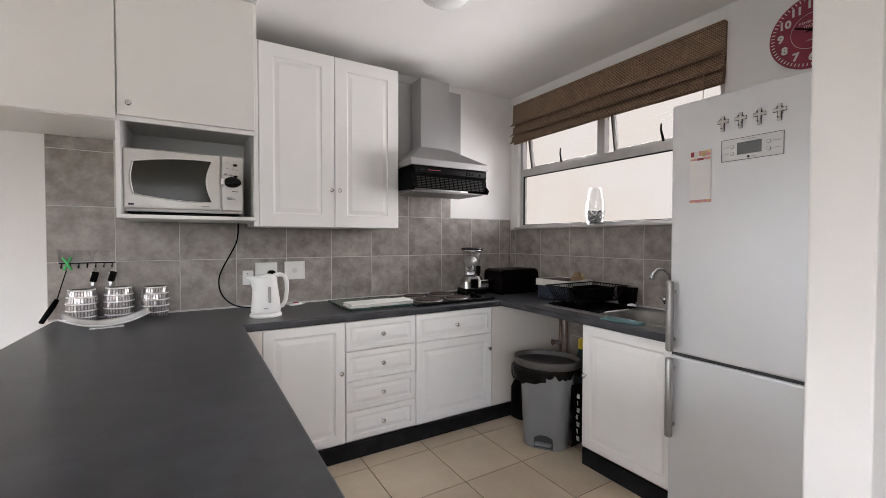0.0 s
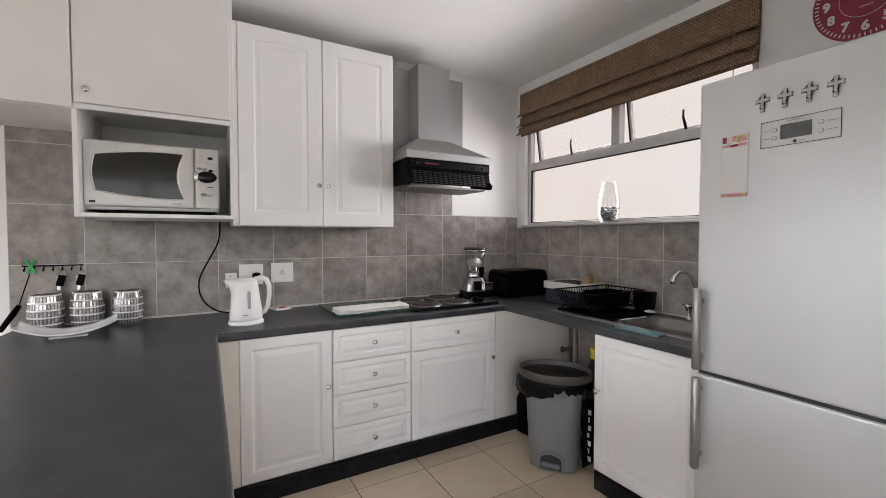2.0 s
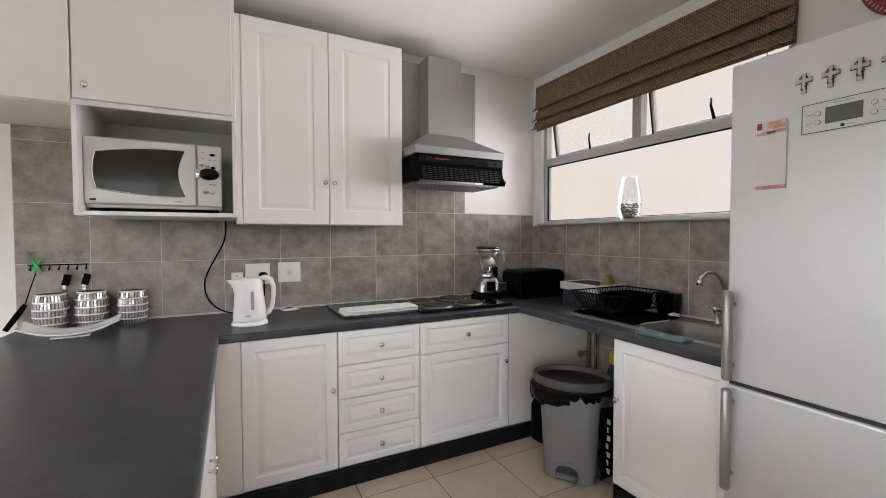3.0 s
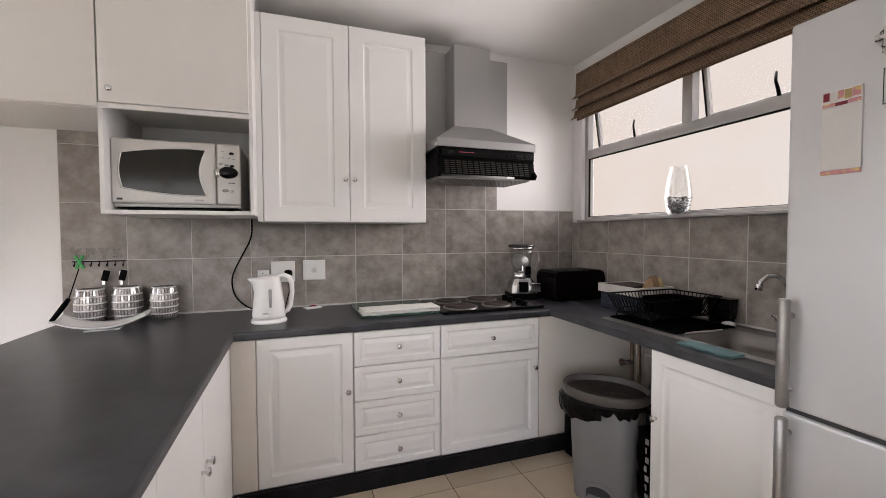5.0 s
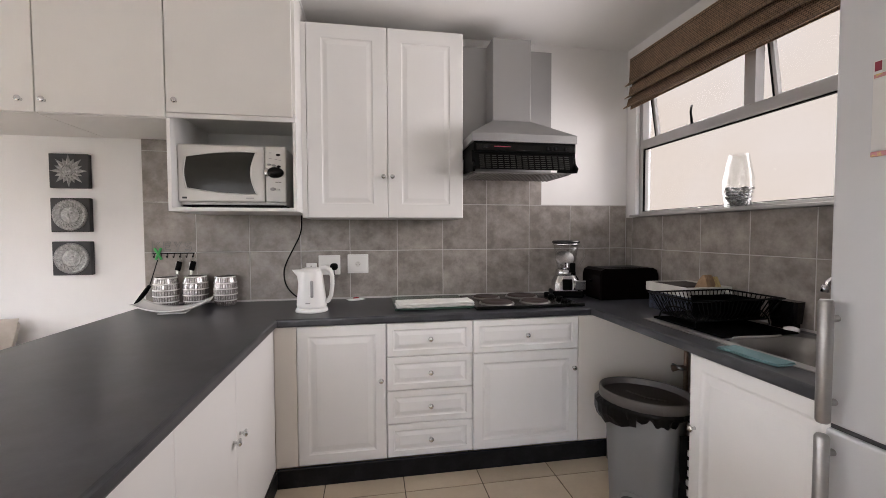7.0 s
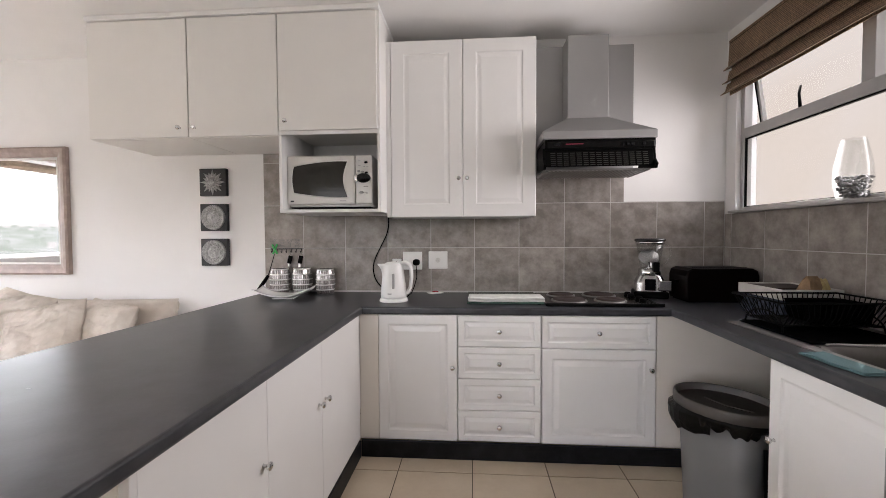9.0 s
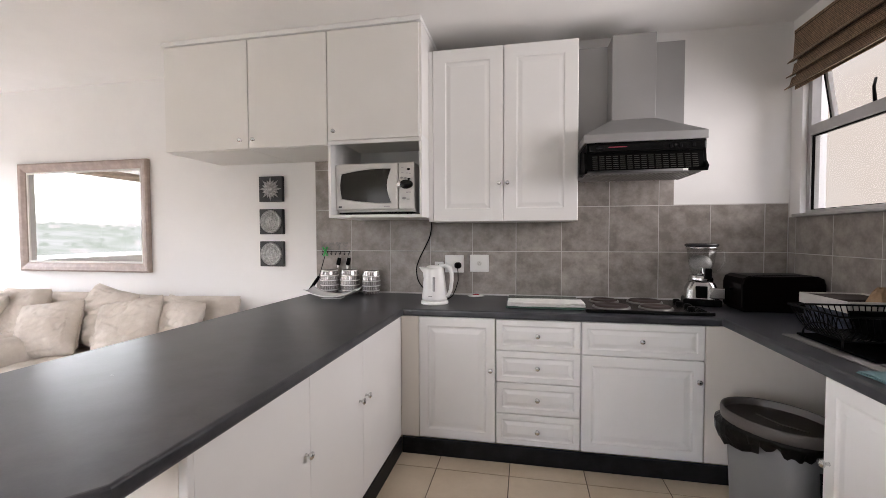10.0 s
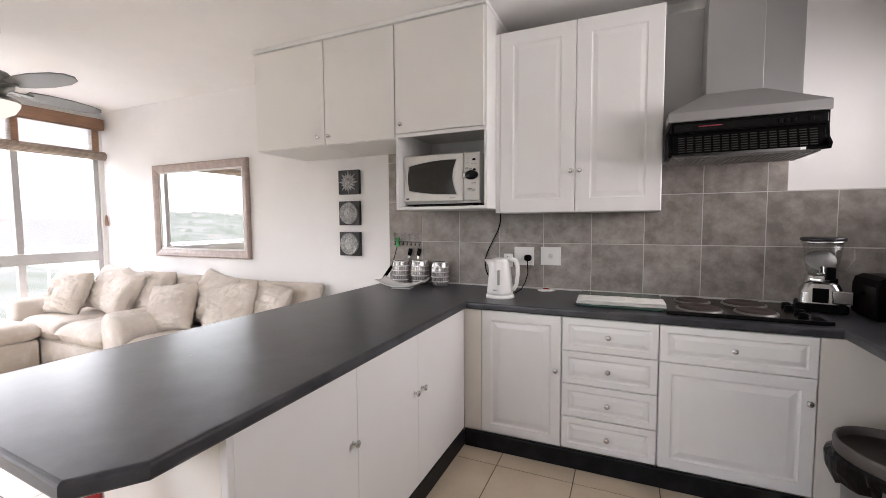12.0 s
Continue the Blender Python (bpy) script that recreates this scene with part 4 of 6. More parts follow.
def plaque(z, rays, seed):
    p = thing("wall_plaque", (-0.053, NORTH, z), 0, "square black plaque with a pewter sun relief", "plaque", "sun plaques")
    part("board", box(B(), -0.104, -0.034, -0.102, 0.104, -0.0, 0.102, 0.004), SLABK, p)
    bm = B()
    if rays == 16:
        for k in range(16):
            a = 2 * math.pi * k / 16
            r = 0.099 if k % 2 == 0 else 0.078
            c, s = math.cos(a), math.sin(a)
            tipv = bm.verts.new((r * c, -0.036, r * s))
            l1 = bm.verts.new((0.040 * c - 0.017 * s, -0.036, 0.040 * s + 0.017 * c))
            l2 = bm.verts.new((0.040 * c + 0.017 * s, -0.036, 0.040 * s - 0.017 * c))
            top = bm.verts.new((0.036 * c, -0.047, 0.036 * s))
            bm.faces.new((tipv, l1, top))
            bm.faces.new((tipv, top, l2))
        lathe(bm, [(0.044, 0.034), (0.042, 0.044), (0.034, 0.047), (0.030, 0.044), (0.02, 0.052), (0.006, 0.055)], 28, pose(0, 0, 0, 90, 0, 0))
    else:
        lathe(bm, [(0.093, 0.033), (0.092, 0.042), (0.084, 0.046), (0.072, 0.041), (0.056, 0.041), (0.053, 0.047), (0.046, 0.043), (0.03, 0.049), (0.006, 0.052)], 36, pose(0, 0, 0, 90, 0, 0))
        for k in range(rays):
            a = 2 * math.pi * (k + 0.3) / rays
            tube(bm, [(0.054 * math.cos(a), -0.043, 0.054 * math.sin(a)), (0.074 * math.cos(a + 0.12 * (seed - 1)), -0.044, 0.074 * math.sin(a + 0.12 * (seed - 1)))], 0.0035, 5)
    for dx, dz in ((-0.012, 0.010), (0.012, 0.010), (0.0, 0.0), (0.0, -0.014)):
        lathe(bm, [(0.009, 0.047), (0.006, 0.055), (0.001, 0.056)], 8, pose(dx, 0, dz, 90, 0, 0) @ Matrix.Diagonal((1.2 if dz else 0.5, 0.5 if dz else 1.2, 1, 1)))
    for k in range(seed * 12 + 10):
        a = 2 * math.pi * k / (seed * 12 + 10)
        r = 0.030 if rays == 16 else 0.087
        lathe(bm, [(0.0045, 0.040), (0.003, 0.049), (0.001, 0.050)], 6, pose(r * math.cos(a), 0, r * math.sin(a), 90, 0, 0))
    part("relief", bm, PEWTER, p, "cast pewter sun face relief")


plaque(1.700, 16, 1)
plaque(1.437, 28, 2)
plaque(1.176, 18, 3)

# ---- sofas ----
def sofa(x0, x1, y_front, label, left_arm, right_arm, seed):
    w = x1 - x0
    s = thing("sofa", (x0, y_front, 0), 0, label, "sofa", "slipcovered sofas")
    depth = 3.86 - y_front
    aw = 0.20
    part("base", box(B(), 0.02, 0.03, 0.03, w - 0.02, depth - 0.02, 0.30, 0.03, 3), FABRIC, s, smooth=True)
    bm = B()
    rings = []
    n = 40
    for k in range(n + 1):
        x = w * k / n
        wv = 0.012 * math.sin(k * 1.9 + seed) + 0.01 * noise.noise((k * 0.7, seed, 0))
        rings.append([(x, 0.012 + wv * 0.4, 0.29), (x, 0.0 + wv, 0.02), (x, 0.012 + wv, 0.02), (x, 0.024 + wv * 0.4, 0.29)])
    part("skirt", loft(bm, rings), FABRIC, s, "loose hanging slipcover skirt", True)
    part("back", cushion(B(), w - 0.04, 0.58, 0.26, seed + 3, 8.0, 0.012, 48, pose(w / 2, depth - 0.16, 0.555, 78, 0, 0), 0.007), FABRIC, s, smooth=True)
    a0 = aw if left_arm else 0.01
    a1 = aw if right_arm else 0.01
    for on, x in ((left_arm, aw / 2), (right_arm, w - aw / 2)):
        if on:
            bm = B()
            loft(bm, [[(x + q[0] * f, y, q[1] * g) for q in [(-0.09, 0.05), (-0.095, 0.30), (-0.11, 0.50), (-0.105, 0.57), (-0.06, 0.615), (0.0, 0.628), (0.06, 0.615), (0.105, 0.57), (0.11, 0.50), (0.095, 0.30), (0.09, 0.05)]]
                      for y, f, g in ((0.01, 0.9, 0.97), (0.03, 1, 1), (0.3, 1.02, 0.99), (0.6, 0.98, 1.01), (depth - 0.05, 1, 1))])
            part("arm", bm, FABRIC, s, smooth=True)
    sw = w - a0 - a1
    for k in range(2):
        part("seat_cushion", cushion(B(), sw / 2 - 0.006, depth - 0.30, 0.21, seed + k, 7.0, 0.010, 24, pose(a0 + sw * (k + 0.5) / 2, (depth - 0.30) / 2 - 0.01, 0.375)), FABRIC, s, smooth=True)
    return s


sofa(-3.48, -1.68, 2.88, "cream slipcovered sofa with loose covers beside the window", True, True, 1)
sofa(-1.66, -0.26, 2.80, "cream slipcovered sofa with loose covers against the wall", True, True, 7)
ott = thing("ottoman", (-3.55, 2.22, 0), 0, "cream slipcovered footstool in front of the sofa", "footstool")
part("base", box(B(), 0.02, 0.02, 0.02, 0.70, 0.66, 0.30, 0.03, 3), FABRIC, ott, smooth=True)
part("seat_cushion", cushion(B(), 0.74, 0.70, 0.20, 19, 7.0, 0.010, 22, pose(0.36, 0.34, 0.37)), FABRIC, ott, smooth=True)


def scatter(x, y, z, size, lean, turn, seed, roll=0.0):
    t = thing("scatter_cushion", (x, y, z), 0, "plump creased cream cotton cushion leaning on the sofa", "cushion", "scatter cushions")
    part("cover", cushion(B(), size, size * 0.95, 0.20, seed, 3.2, 0.012, 56, pose(0, 0, 0, lean, roll, turn), 0.011), FABRIC, t, smooth=True)


scatter(-3.03, 3.20, 0.675, 0.46, 66, 8, 31)
scatter(-2.76, 3.42, 0.70, 0.50, 64, -6, 32, 4)
scatter(-2.42, 3.36, 0.68, 0.50, 60, -14, 33, 7)
scatter(-2.16, 3.50, 0.69, 0.44, 68, 4, 34)
scatter(-1.44, 3.20, 0.645, 0.44, 66, 14, 35, -7)
scatter(-1.22, 3.42, 0.70, 0.50, 64, -10, 36, 8)
scatter(-0.86, 3.30, 0.660, 0.46, 60, 12, 37, -10)
scatter(-0.60, 3.46, 0.665, 0.42, 66, -14, 38, 6)

# ---- kitchen ceiling light ----
cl = thing("ceiling_light", (2.175, 2.69, 2.67), 0, "flush white glass ceiling light switched off", "ceiling light")
part("base_ring", lathe(B(), [(0.155, 0.0), (0.158, -0.012), (0.150, -0.022)], 36), NICKEL, cl, smooth=True)
part("dome", lathe(B(), [(0.148, -0.020), (0.135, -0.050), (0.095, -0.075), (0.04, -0.088), (0.002, -0.090)], 36), CERAM, cl, "frosted white glass dome", True)

# ---- ceiling fan ----
fan = thing("ceiling_fan", (-1.735, 2.27, 0), 0, "grey four-bladed ceiling fan at rest with a lit glass bowl", "ceiling fan")
part("canopy", lathe(B(), [(0.075, 2.67), (0.074, 2.63), (0.05, 2.60), (0.018, 2.595)], 24), NICKEL, fan, smooth=True)
part("rod", lathe(B(), [(0.014, 2.60), (0.014, 2.36)], 12), NICKEL, fan, smooth=True)
part("motor", lathe(B(), [(0.03, 2.38), (0.10, 2.365), (0.125, 2.33), (0.125, 2.27), (0.09, 2.245), (0.07, 2.21), (0.13, 2.20), (0.15, 2.185), (0.15, 2.17)], 32), NICKEL, fan, smooth=True)
part("light_bowl", lathe(B(), [(0.148, 2.172), (0.145, 2.15), (0.12, 2.105), (0.07, 2.075), (0.01, 2.068)], 32), BULB, fan, "lit frosted glass bowl", True)
for a in (12, 99, 190, 280):
    bm = B()
    pts = [(0.20, 0.045), (0.30, 0.068), (0.45, 0.078), (0.60, 0.066), (0.68, 0.040), (0.71, 0.0)]
    ol = [(x, y) for x, y in pts] + [(x, -y) for x, y in pts[-2::-1]]
    prism(bm, ol, -0.004, 0.004)
    bl = part("blade", bm, BLADE, fan, at=pose(0, 0, 2.27, 0, 0, a) @ pose(0, 0, 0, -13, 0, 0))
    part("blade_iron", box(B(), 0.09, -0.018, -0.014, 0.24, 0.018, -0.005, 0.003), NICKEL, bl)

# ---- microwave ----
mw = thing("microwave", (0.718, 3.415, 1.459), 0, "silver microwave oven with a bowed dark glass door", "microwave")
part("body", box(B(), 0.0, 0.03, 0.018, 0.545, 0.42, 0.338, 0.006), SILVERP, mw)
dr = part("door", box(B(), 0.0, 0.0, 0.034, 0.436, 0.032, 0.340, 0.010, 3), SILVERP, mw)
ol = []
for k in range(13):
    u = k / 12
    ol.append((0.046 + 0.345 * u, 0.300 - 0.028 * (1 - u) ** 1.6 + 0.006 * math.sin(math.pi * u)))
for k in range(1, 13):
    v = k / 12
    ol.append((0.391 - 0.028 * math.sin(math.pi * v), 0.300 - 0.222 * v))
for k in range(1, 13):
    u = 1 - k / 12
    ol.append((0.046 + 0.345 * u, 0.078 + 0.030 * (1 - u) ** 1.6 - 0.004 * math.sin(math.pi * u)))
for k in range(1, 12):
    v = k / 12
    ol.append((0.046 - 0.012 * math.sin(math.pi * v), 0.108 + 0.164 * v))
loops = []
cx, cz = 0.215, 0.19
for f, d in ((1.045, -0.0008), (1.02, -0.005), (1.0, -0.005), (0.992, -0.001)):
    loops.append([(cx + (x - cx) * f, d, cz + (z - cz) * f) for x, z in ol])
part("door_rim", loft(B(), loops, False), SILVERP, dr, smooth=True)
bm = B()
bm.faces.new([bm.verts.new((x, -0.0012, z)) for x, z in ol])
bmesh.ops.recalc_face_normals(bm, faces=bm.faces[:])
part("door_glass", bm, MWGLASS, dr)
cp = part("control_panel", box(B(), 0.440, 0.0, 0.034, 0.548, 0.032, 0.340, 0.008, 3), SILVERP, mw)
dsp = B()
rings = []
for d, f in ((0.0, 1.0), (-0.010, 0.97), (-0.014, 0.9)):
    rings.append([(0.490 + 0.048 * f * math.cos(t) * (1.0 if math.cos(t) > 0 else 0.85), d, 0.195 + 0.030 * f * math.sin(t)) for t in [2 * math.pi * k / 28 for k in range(28)]])
part("display", loft(dsp, rings), GLOSSBLK, cp, "oval black dial window", True)
part("dial", lathe(B(), [(0.026, 0), (0.024, 0.010), (0.018, 0.014)], 20, pose(0.446, 0.0, 0.195, 90, 0, 0) @ Matrix.Diagonal((0.55, 1, 1, 1))), CHROME, cp, smooth=True)
for x, z, sx in ((0.46, 0.238, 0.011), (0.485, 0.234, 0.011), (0.51, 0.229, 0.011), (0.508, 0.292, 0.012), (0.478, 0.106, 0.015), (0.505, 0.102, 0.012)):
    part("button", lathe(B(), [(sx, 0), (sx * 0.9, 0.003)], 14, pose(x, 0.0, z, 90, 0, 0) @ Matrix.Diagonal((1, 0.6, 1, 1))), HOODM if x < 0.5 else SILVERP if z < 0.12 else BLACKM, cp, smooth=True)
for x, z in ((0.46, 0.300), (0.46, 0.27), (0.49, 0.265), (0.492, 0.142), (0.508, 0.142), (0.51, 0.262)):
    part("printing", box(B(), x, -0.0008, z, x + 0.014, 0.0005, z + 0.004), LINE if z < 0.2 else HOODM, cp)
part("mark", box(B(), 0.022, -0.0008, 0.05, 0.045, 0.0005, 0.06), LINE, dr)
part("mark", box(B(), 0.34, -0.0008, 0.052, 0.38, 0.0005, 0.058), HOODM, dr)
for x in (0.05, 0.48):
    part("foot", box(B(), x, 0.05, 0.0, x + 0.03, 0.08, 0.02), BLACK, mw)
part("underside", box(B(), 0.015, 0.025, 0.012, 0.53, 0.40, 0.019), BLACK, mw)
mc = thing("microwave_cable", (1.275, 3.85, 1.44), 0, "black power cable hanging loose from the microwave shelf", "cable")
pts = [(0.0, -0.02, 0.03), (0.0, 0.0, -0.06), (-0.012, 0.0, -0.13), (-0.05, 0.0, -0.21), (-0.095, 0.0, -0.30), (-0.115, 0.0, -0.37), (-0.105, 0.0, -0.45), (-0.065, -0.005, -0.51), (-0.01, -0.02, -0.545), (0.06, -0.06, -0.554), (0.12, -0.12, -0.556)]
dense = []
for k in range(len(pts) - 1):
    p0, p1, p2, p3 = (Vector(pts[max(0, min(len(pts) - 1, k + q))]) for q in (-1, 0, 1, 2))
    for s in range(5):
        t = s / 5
        dense.append(0.5 * (2 * p1 + (p2 - p0) * t + (2 * p0 - 5 * p1 + 4 * p2 - p3) * t * t + (3 * p1 - p0 - 3 * p2 + p3) * t ** 3))
part("cord", tube(B(), dense + [Vector(pts[-1])], 0.0045, 8), BLACK, mc, smooth=True)

# ---- sockets ----
def wall_plate(x0, x1, z0, z1, label, kind_):
    s = thing("wall_socket", (x0, 3.865, z0), 0, label, "socket")
    w, h = x1 - x0, z1 - z0
    part("plate", box(B(), 0, -0.012, 0, w, 0, h, 0.003), WPLAST, s)
    if kind_ == "plug":
        part("inset", box(B(), 0.012, -0.014, 0.012, w - 0.012, -0.012, h - 0.012, 0.001, 1), WPLAST, s)
        part("rocker", box(B(), 0.02, -0.017, h - 0.04, 0.04, -0.014, h - 0.015, 0.001, 1), WPLAST, s)
    elif kind_ == "switch":
        part("inset", box(B(), 0.012, -0.0135, 0.012, w - 0.012, -0.012, h - 0.012, 0.001, 1), WPLAST, s)
        part("socket_face", lathe(B(), [(0.018, 0), (0.017, 0.0012)], 20, pose(w / 2, -0.0135, h / 2, 90, 0, 0)), LINER, s)
        for dx, dz in ((0, 0.008), (-0.007, -0.005), (0.007, -0.005)):
            part("pin_hole", lathe(B(), [(0.0022, 0), (0.0022, 0.0006)], 8, pose(w / 2 + dx, -0.0148, h / 2 + dz, 90, 0, 0)), LINE, s)
    else:
        part("screw", lathe(B(), [(0.004, 0), (0.003, 0.001)], 8, pose(0.03, -0.012, h - 0.02, 90, 0, 0)), LINE, s)
    return s


wall_plate(1.378, 1.518, 1.046, 1.176, "white double wall socket plate on the tiled splashback", "plug")
wall_plate(1.566, 1.703, 1.052, 1.179, "white square wall socket plate on the tiles", "switch")
wall_plate(1.300, 1.366, 1.03, 1.125, "small white wall plate partly behind the kettle", "small")
plug = thing("power_plug", (1.478, 3.852, 1.10), 0, "black plug of the kettle in its socket with a thin cable", "plug")
part("plug_body", loft(B(), [rounded(0.05, 0.045, 0.018, 0.0), rounded(0.05, 0.045, 0.018, 0.018), rounded(0.03, 0.03, 0.012, 0.042)]), BLACK, plug, smooth=True, at=pose(0, 0, 0, 90, 0, 0))
part("cord", tube(B(), [(0, -0.03, -0.005), (0.004, -0.035, -0.05), (0.005, -0.03, -0.11), (-0.01, -0.05, -0.17), (-0.02, -0.12, -0.208), (-0.03, -0.25, -0.214)], 0.0035, 6), BLACK, plug, smooth=True)

# ---- kettle ----
ket = thing("kettle", (1.386, 3.455, TOP), -8, "white plastic jug kettle on its base", "kettle")
part("power_base", lathe(B(), [(0.088, 0), (0.09, 0.006), (0.086, 0.018), (0.07, 0.022)], 36), WPLAST, ket, smooth=True)
bm = B()
rings = []
for z, rx, ry, sp in ((0.023, 0.080, 0.076, 0), (0.04, 0.083, 0.078, 0), (0.10, 0.077, 0.073, 0), (0.16, 0.069, 0.066, 0.004), (0.20, 0.064, 0.061, 0.018), (0.222, 0.061, 0.058, 0.040), (0.236, 0.058, 0.054, 0.052)):
    ring = []
    for k in range(40):
        a = 2 * math.pi * k / 40
        push = sp * max(0.0, -math.cos(a)) ** 9
        ring.append(((rx + push) * math.cos(a), ry * math.sin(a) * (1 - 0.2 * (push > 0.01)), z))
    rings.append(ring)
part("jug", loft(bm, rings), WPLAST, ket, smooth=True)
part("lid", lathe(B(), [(0.054, 0.234), (0.05, 0.243), (0.03, 0.249), (0.002, 0.250)], 28), WPLAST, ket, smooth=True)
hp = [(0.045, 0, 0.238), (0.078, 0, 0.246), (0.104, 0, 0.235), (0.117, 0, 0.20), (0.118, 0, 0.15), (0.110, 0, 0.09), (0.094, 0, 0.058), (0.078, 0, 0.052)]
part("handle", tube(B(), hp, [0.013, 0.014, 0.014, 0.013, 0.012, 0.012, 0.012, 0.013], 10), WPLAST, ket, smooth=True)
part("water_gauge", box(B(), -0.008, -0.078, 0.085, 0.008, -0.062, 0.18, 0.006, 3), HOODM, ket, "smoky clear water gauge", at=pose(0.006, 0, 0, 0, 0, 12))
part("mark", box(B(), -0.012, -0.0815, 0.052, 0.012, -0.074, 0.058), HOODM, ket)

sachet = thing("sweet_wrapper", (1.62, 3.77, TOP), 20, "small crumpled red and white wrapper on the worktop", "wrapper")
part("wrapper", cushion(B(), 0.05, 0.032, 0.022, 77, 2.5, 0.006, 10, pose(0, 0, 0.015)), REDP, sachet, smooth=True)
part("twist", cushion(B(), 0.115, 0.06, 0.014, 78, 3.0, 0.006, 10, pose(0, 0, 0.009)), PAPER, sachet, smooth=True)

# ---- jars, dish and key rack ----
def jar(x, y, h, r):
    j = thing("barrel_jar", (x, y, TOP), 0, "barrel-shaped mirror mosaic jar with pearly bands", "jar", "mosaic jars")
    prof = [(0.80, 0.0), (0.86, 0.02), (0.97, 0.30), (1.0, 0.5), (0.97, 0.72), (0.84, 0.97), (0.82, 1.0)]
    part("shell", lathe(B(), [(r * a * 0.985, h * b) for a, b in prof] + [(r * 0.76, h), (r * 0.76, h * 0.9)], 32), JARSH, j, smooth=True)
    rows = 5
    for k in range(rows):
        za, zb = (k + 0.03) / rows, (k + 0.78) / rows
        def rad(u):
            for (a0, b0), (a1, b1) in zip(prof, prof[1:]):
                if b0 <= u <= b1:
                    return a0 + (a1 - a0) * (u - b0) / (b1 - b0)
            return prof[-1][0]
        bm = B()
        n = 30
        rr = random.Random(k * 7 + int(x * 100))
        for q in range(n):
            a0 = 2 * math.pi * (q + 0.08) / n
            a1 = 2 * math.pi * (q + 0.60 + 0.14 * rr.random()) / n
            am = (a0 + a1) / 2
            t = rr.uniform(-0.0012, 0.0012)
            ra, rb = r * rad(za) + 0.0006, r * rad(zb) + 0.0006
            va = [bm.verts.new(((ra + t) * math.cos(a0), (ra + t) * math.sin(a0), h * za)), bm.verts.new(((ra - t) * math.cos(a1), (ra - t) * math.sin(a1), h * za)),
                  bm.verts.new(((rb - t) * math.cos(a1), (rb - t) * math.sin(a1), h * zb)), bm.verts.new(((rb + t) * math.cos(a0), (rb + t) * math.sin(a0), h * zb))]
            bm.faces.new(va)
        tagged(part("mosaic", bm, MOSAIC, j), kind="stuff")
        zc = (k + 0.90) / rows
        rc = r * rad(min(zc, 1.0))
        part("band", lathe(B(), [(rc - 0.003, h * zc - 0.0045), (rc + 0.002, h * zc - 0.003), (rc + 0.002, h * zc + 0.003), (rc - 0.003, h * zc + 0.0045)], 32, cap=False), PEARL, j, smooth=True)


jar(0.494, 3.765, 0.180, 0.070)
jar(0.655, 3.775, 0.184, 0.071)
jar(0.826, 3.775, 0.178, 0.068)
dish = thing("serving_dish", (0.630, 3.545, TOP), 8, "white curved ceramic serving dish on the worktop", "dish")
bm = B()
rows = []
for s in (0, 1):
    g = []
    for i in range(25):
        row = []
        for j in range(11):
            u, v = 2 * i / 24 - 1, 2 * j / 10 - 1
            z = 0.012 + 0.050 * abs(u) ** 2.2 + 0.014 * v * v - 0.007 * s
            row.append(bm.verts.new((0.180 * u, (0.088 + 0.012 * u * u) * v, z)))
        g.append(row)
    rows.append(g)
for s, g in enumerate(rows):
    for i in range(24):
        for j in range(10):
            f = (g[i][j], g[i + 1][j], g[i + 1][j + 1], g[i][j + 1])
            bm.faces.new(f if s == 0 else f[::-1])
t0, b0 = rows
for i in range(24):
    for j, flip in ((0, 1), (10, 0)):
        f = (t0[i][j], b0[i][j], b0[i + 1][j], t0[i + 1][j])
        bm.faces.new(f if not flip else f[::-1])
for j in range(10):
    for i in (0, 24):
        bm.faces.new((t0[i][j], t0[i][j + 1], b0[i][j + 1], b0[i][j]))
bmesh.ops.recalc_face_normals(bm, faces=bm.faces[:])
part("bowl", bm, CERAM, dish, smooth=True)
part("foot", box(B(), -0.07, -0.05, 0.0, 0.07, 0.05, 0.008, 0.003), CERAM, dish)

keys = thing("key_rack", (0.382, 3.865, 1.20), 0, "black wire key rack with hooks and open letters", "key rack")
part("rail", tube(B(), [(0, -0.008, 0), (0.245, -0.008, 0)], 0.0035, 6), BLACKM, keys, smooth=True)
for k in range(7):
    x = 0.012 + k * 0.037
    part("hook", tube(B(), [(x, -0.008, 0), (x, -0.010, -0.018), (x, -0.016, -0.028), (x, -0.025, -0.024), (x, -0.026, -0.014)], 0.0024, 5), BLACKM, keys, smooth=True)
for x in (0.0, 0.245):
    part("boss", lathe(B(), [(0.006, 0), (0.004, 0.01)], 10, pose(x, 0, 0, 90, 0, 0)), CHROME, keys)


def wire_letter(strokes, x):
    bm = B()
    for st in strokes:
        tube(bm, [(x + a * 0.044, -0.006, 0.014 + b * 0.058) for a, b in st], 0.0015, 5)
    part("letter", bm, BINM, keys, "open wire letter")


wire_letter([[(0, 0), (0, 1), (0.22, 1), (0.22, 0.62), (0.7, 1), (1, 1), (0.45, 0.55), (1, 0), (0.7, 0), (0.22, 0.42), (0.22, 0), (0, 0)]], 0.0)
wire_letter([[(0, 0), (0, 1), (0.9, 1), (0.9, 0.82), (0.22, 0.82), (0.22, 0.6), (0.75, 0.6), (0.75, 0.42), (0.22, 0.42), (0.22, 0.18), (0.9, 0.18), (0.9, 0), (0, 0)]], 0.063)
wire_letter([[(0.38, 0), (0.38, 0.42), (0, 1), (0.26, 1), (0.5, 0.6), (0.74, 1), (1, 1), (0.62, 0.42), (0.62, 0), (0.38, 0)]], 0.122)
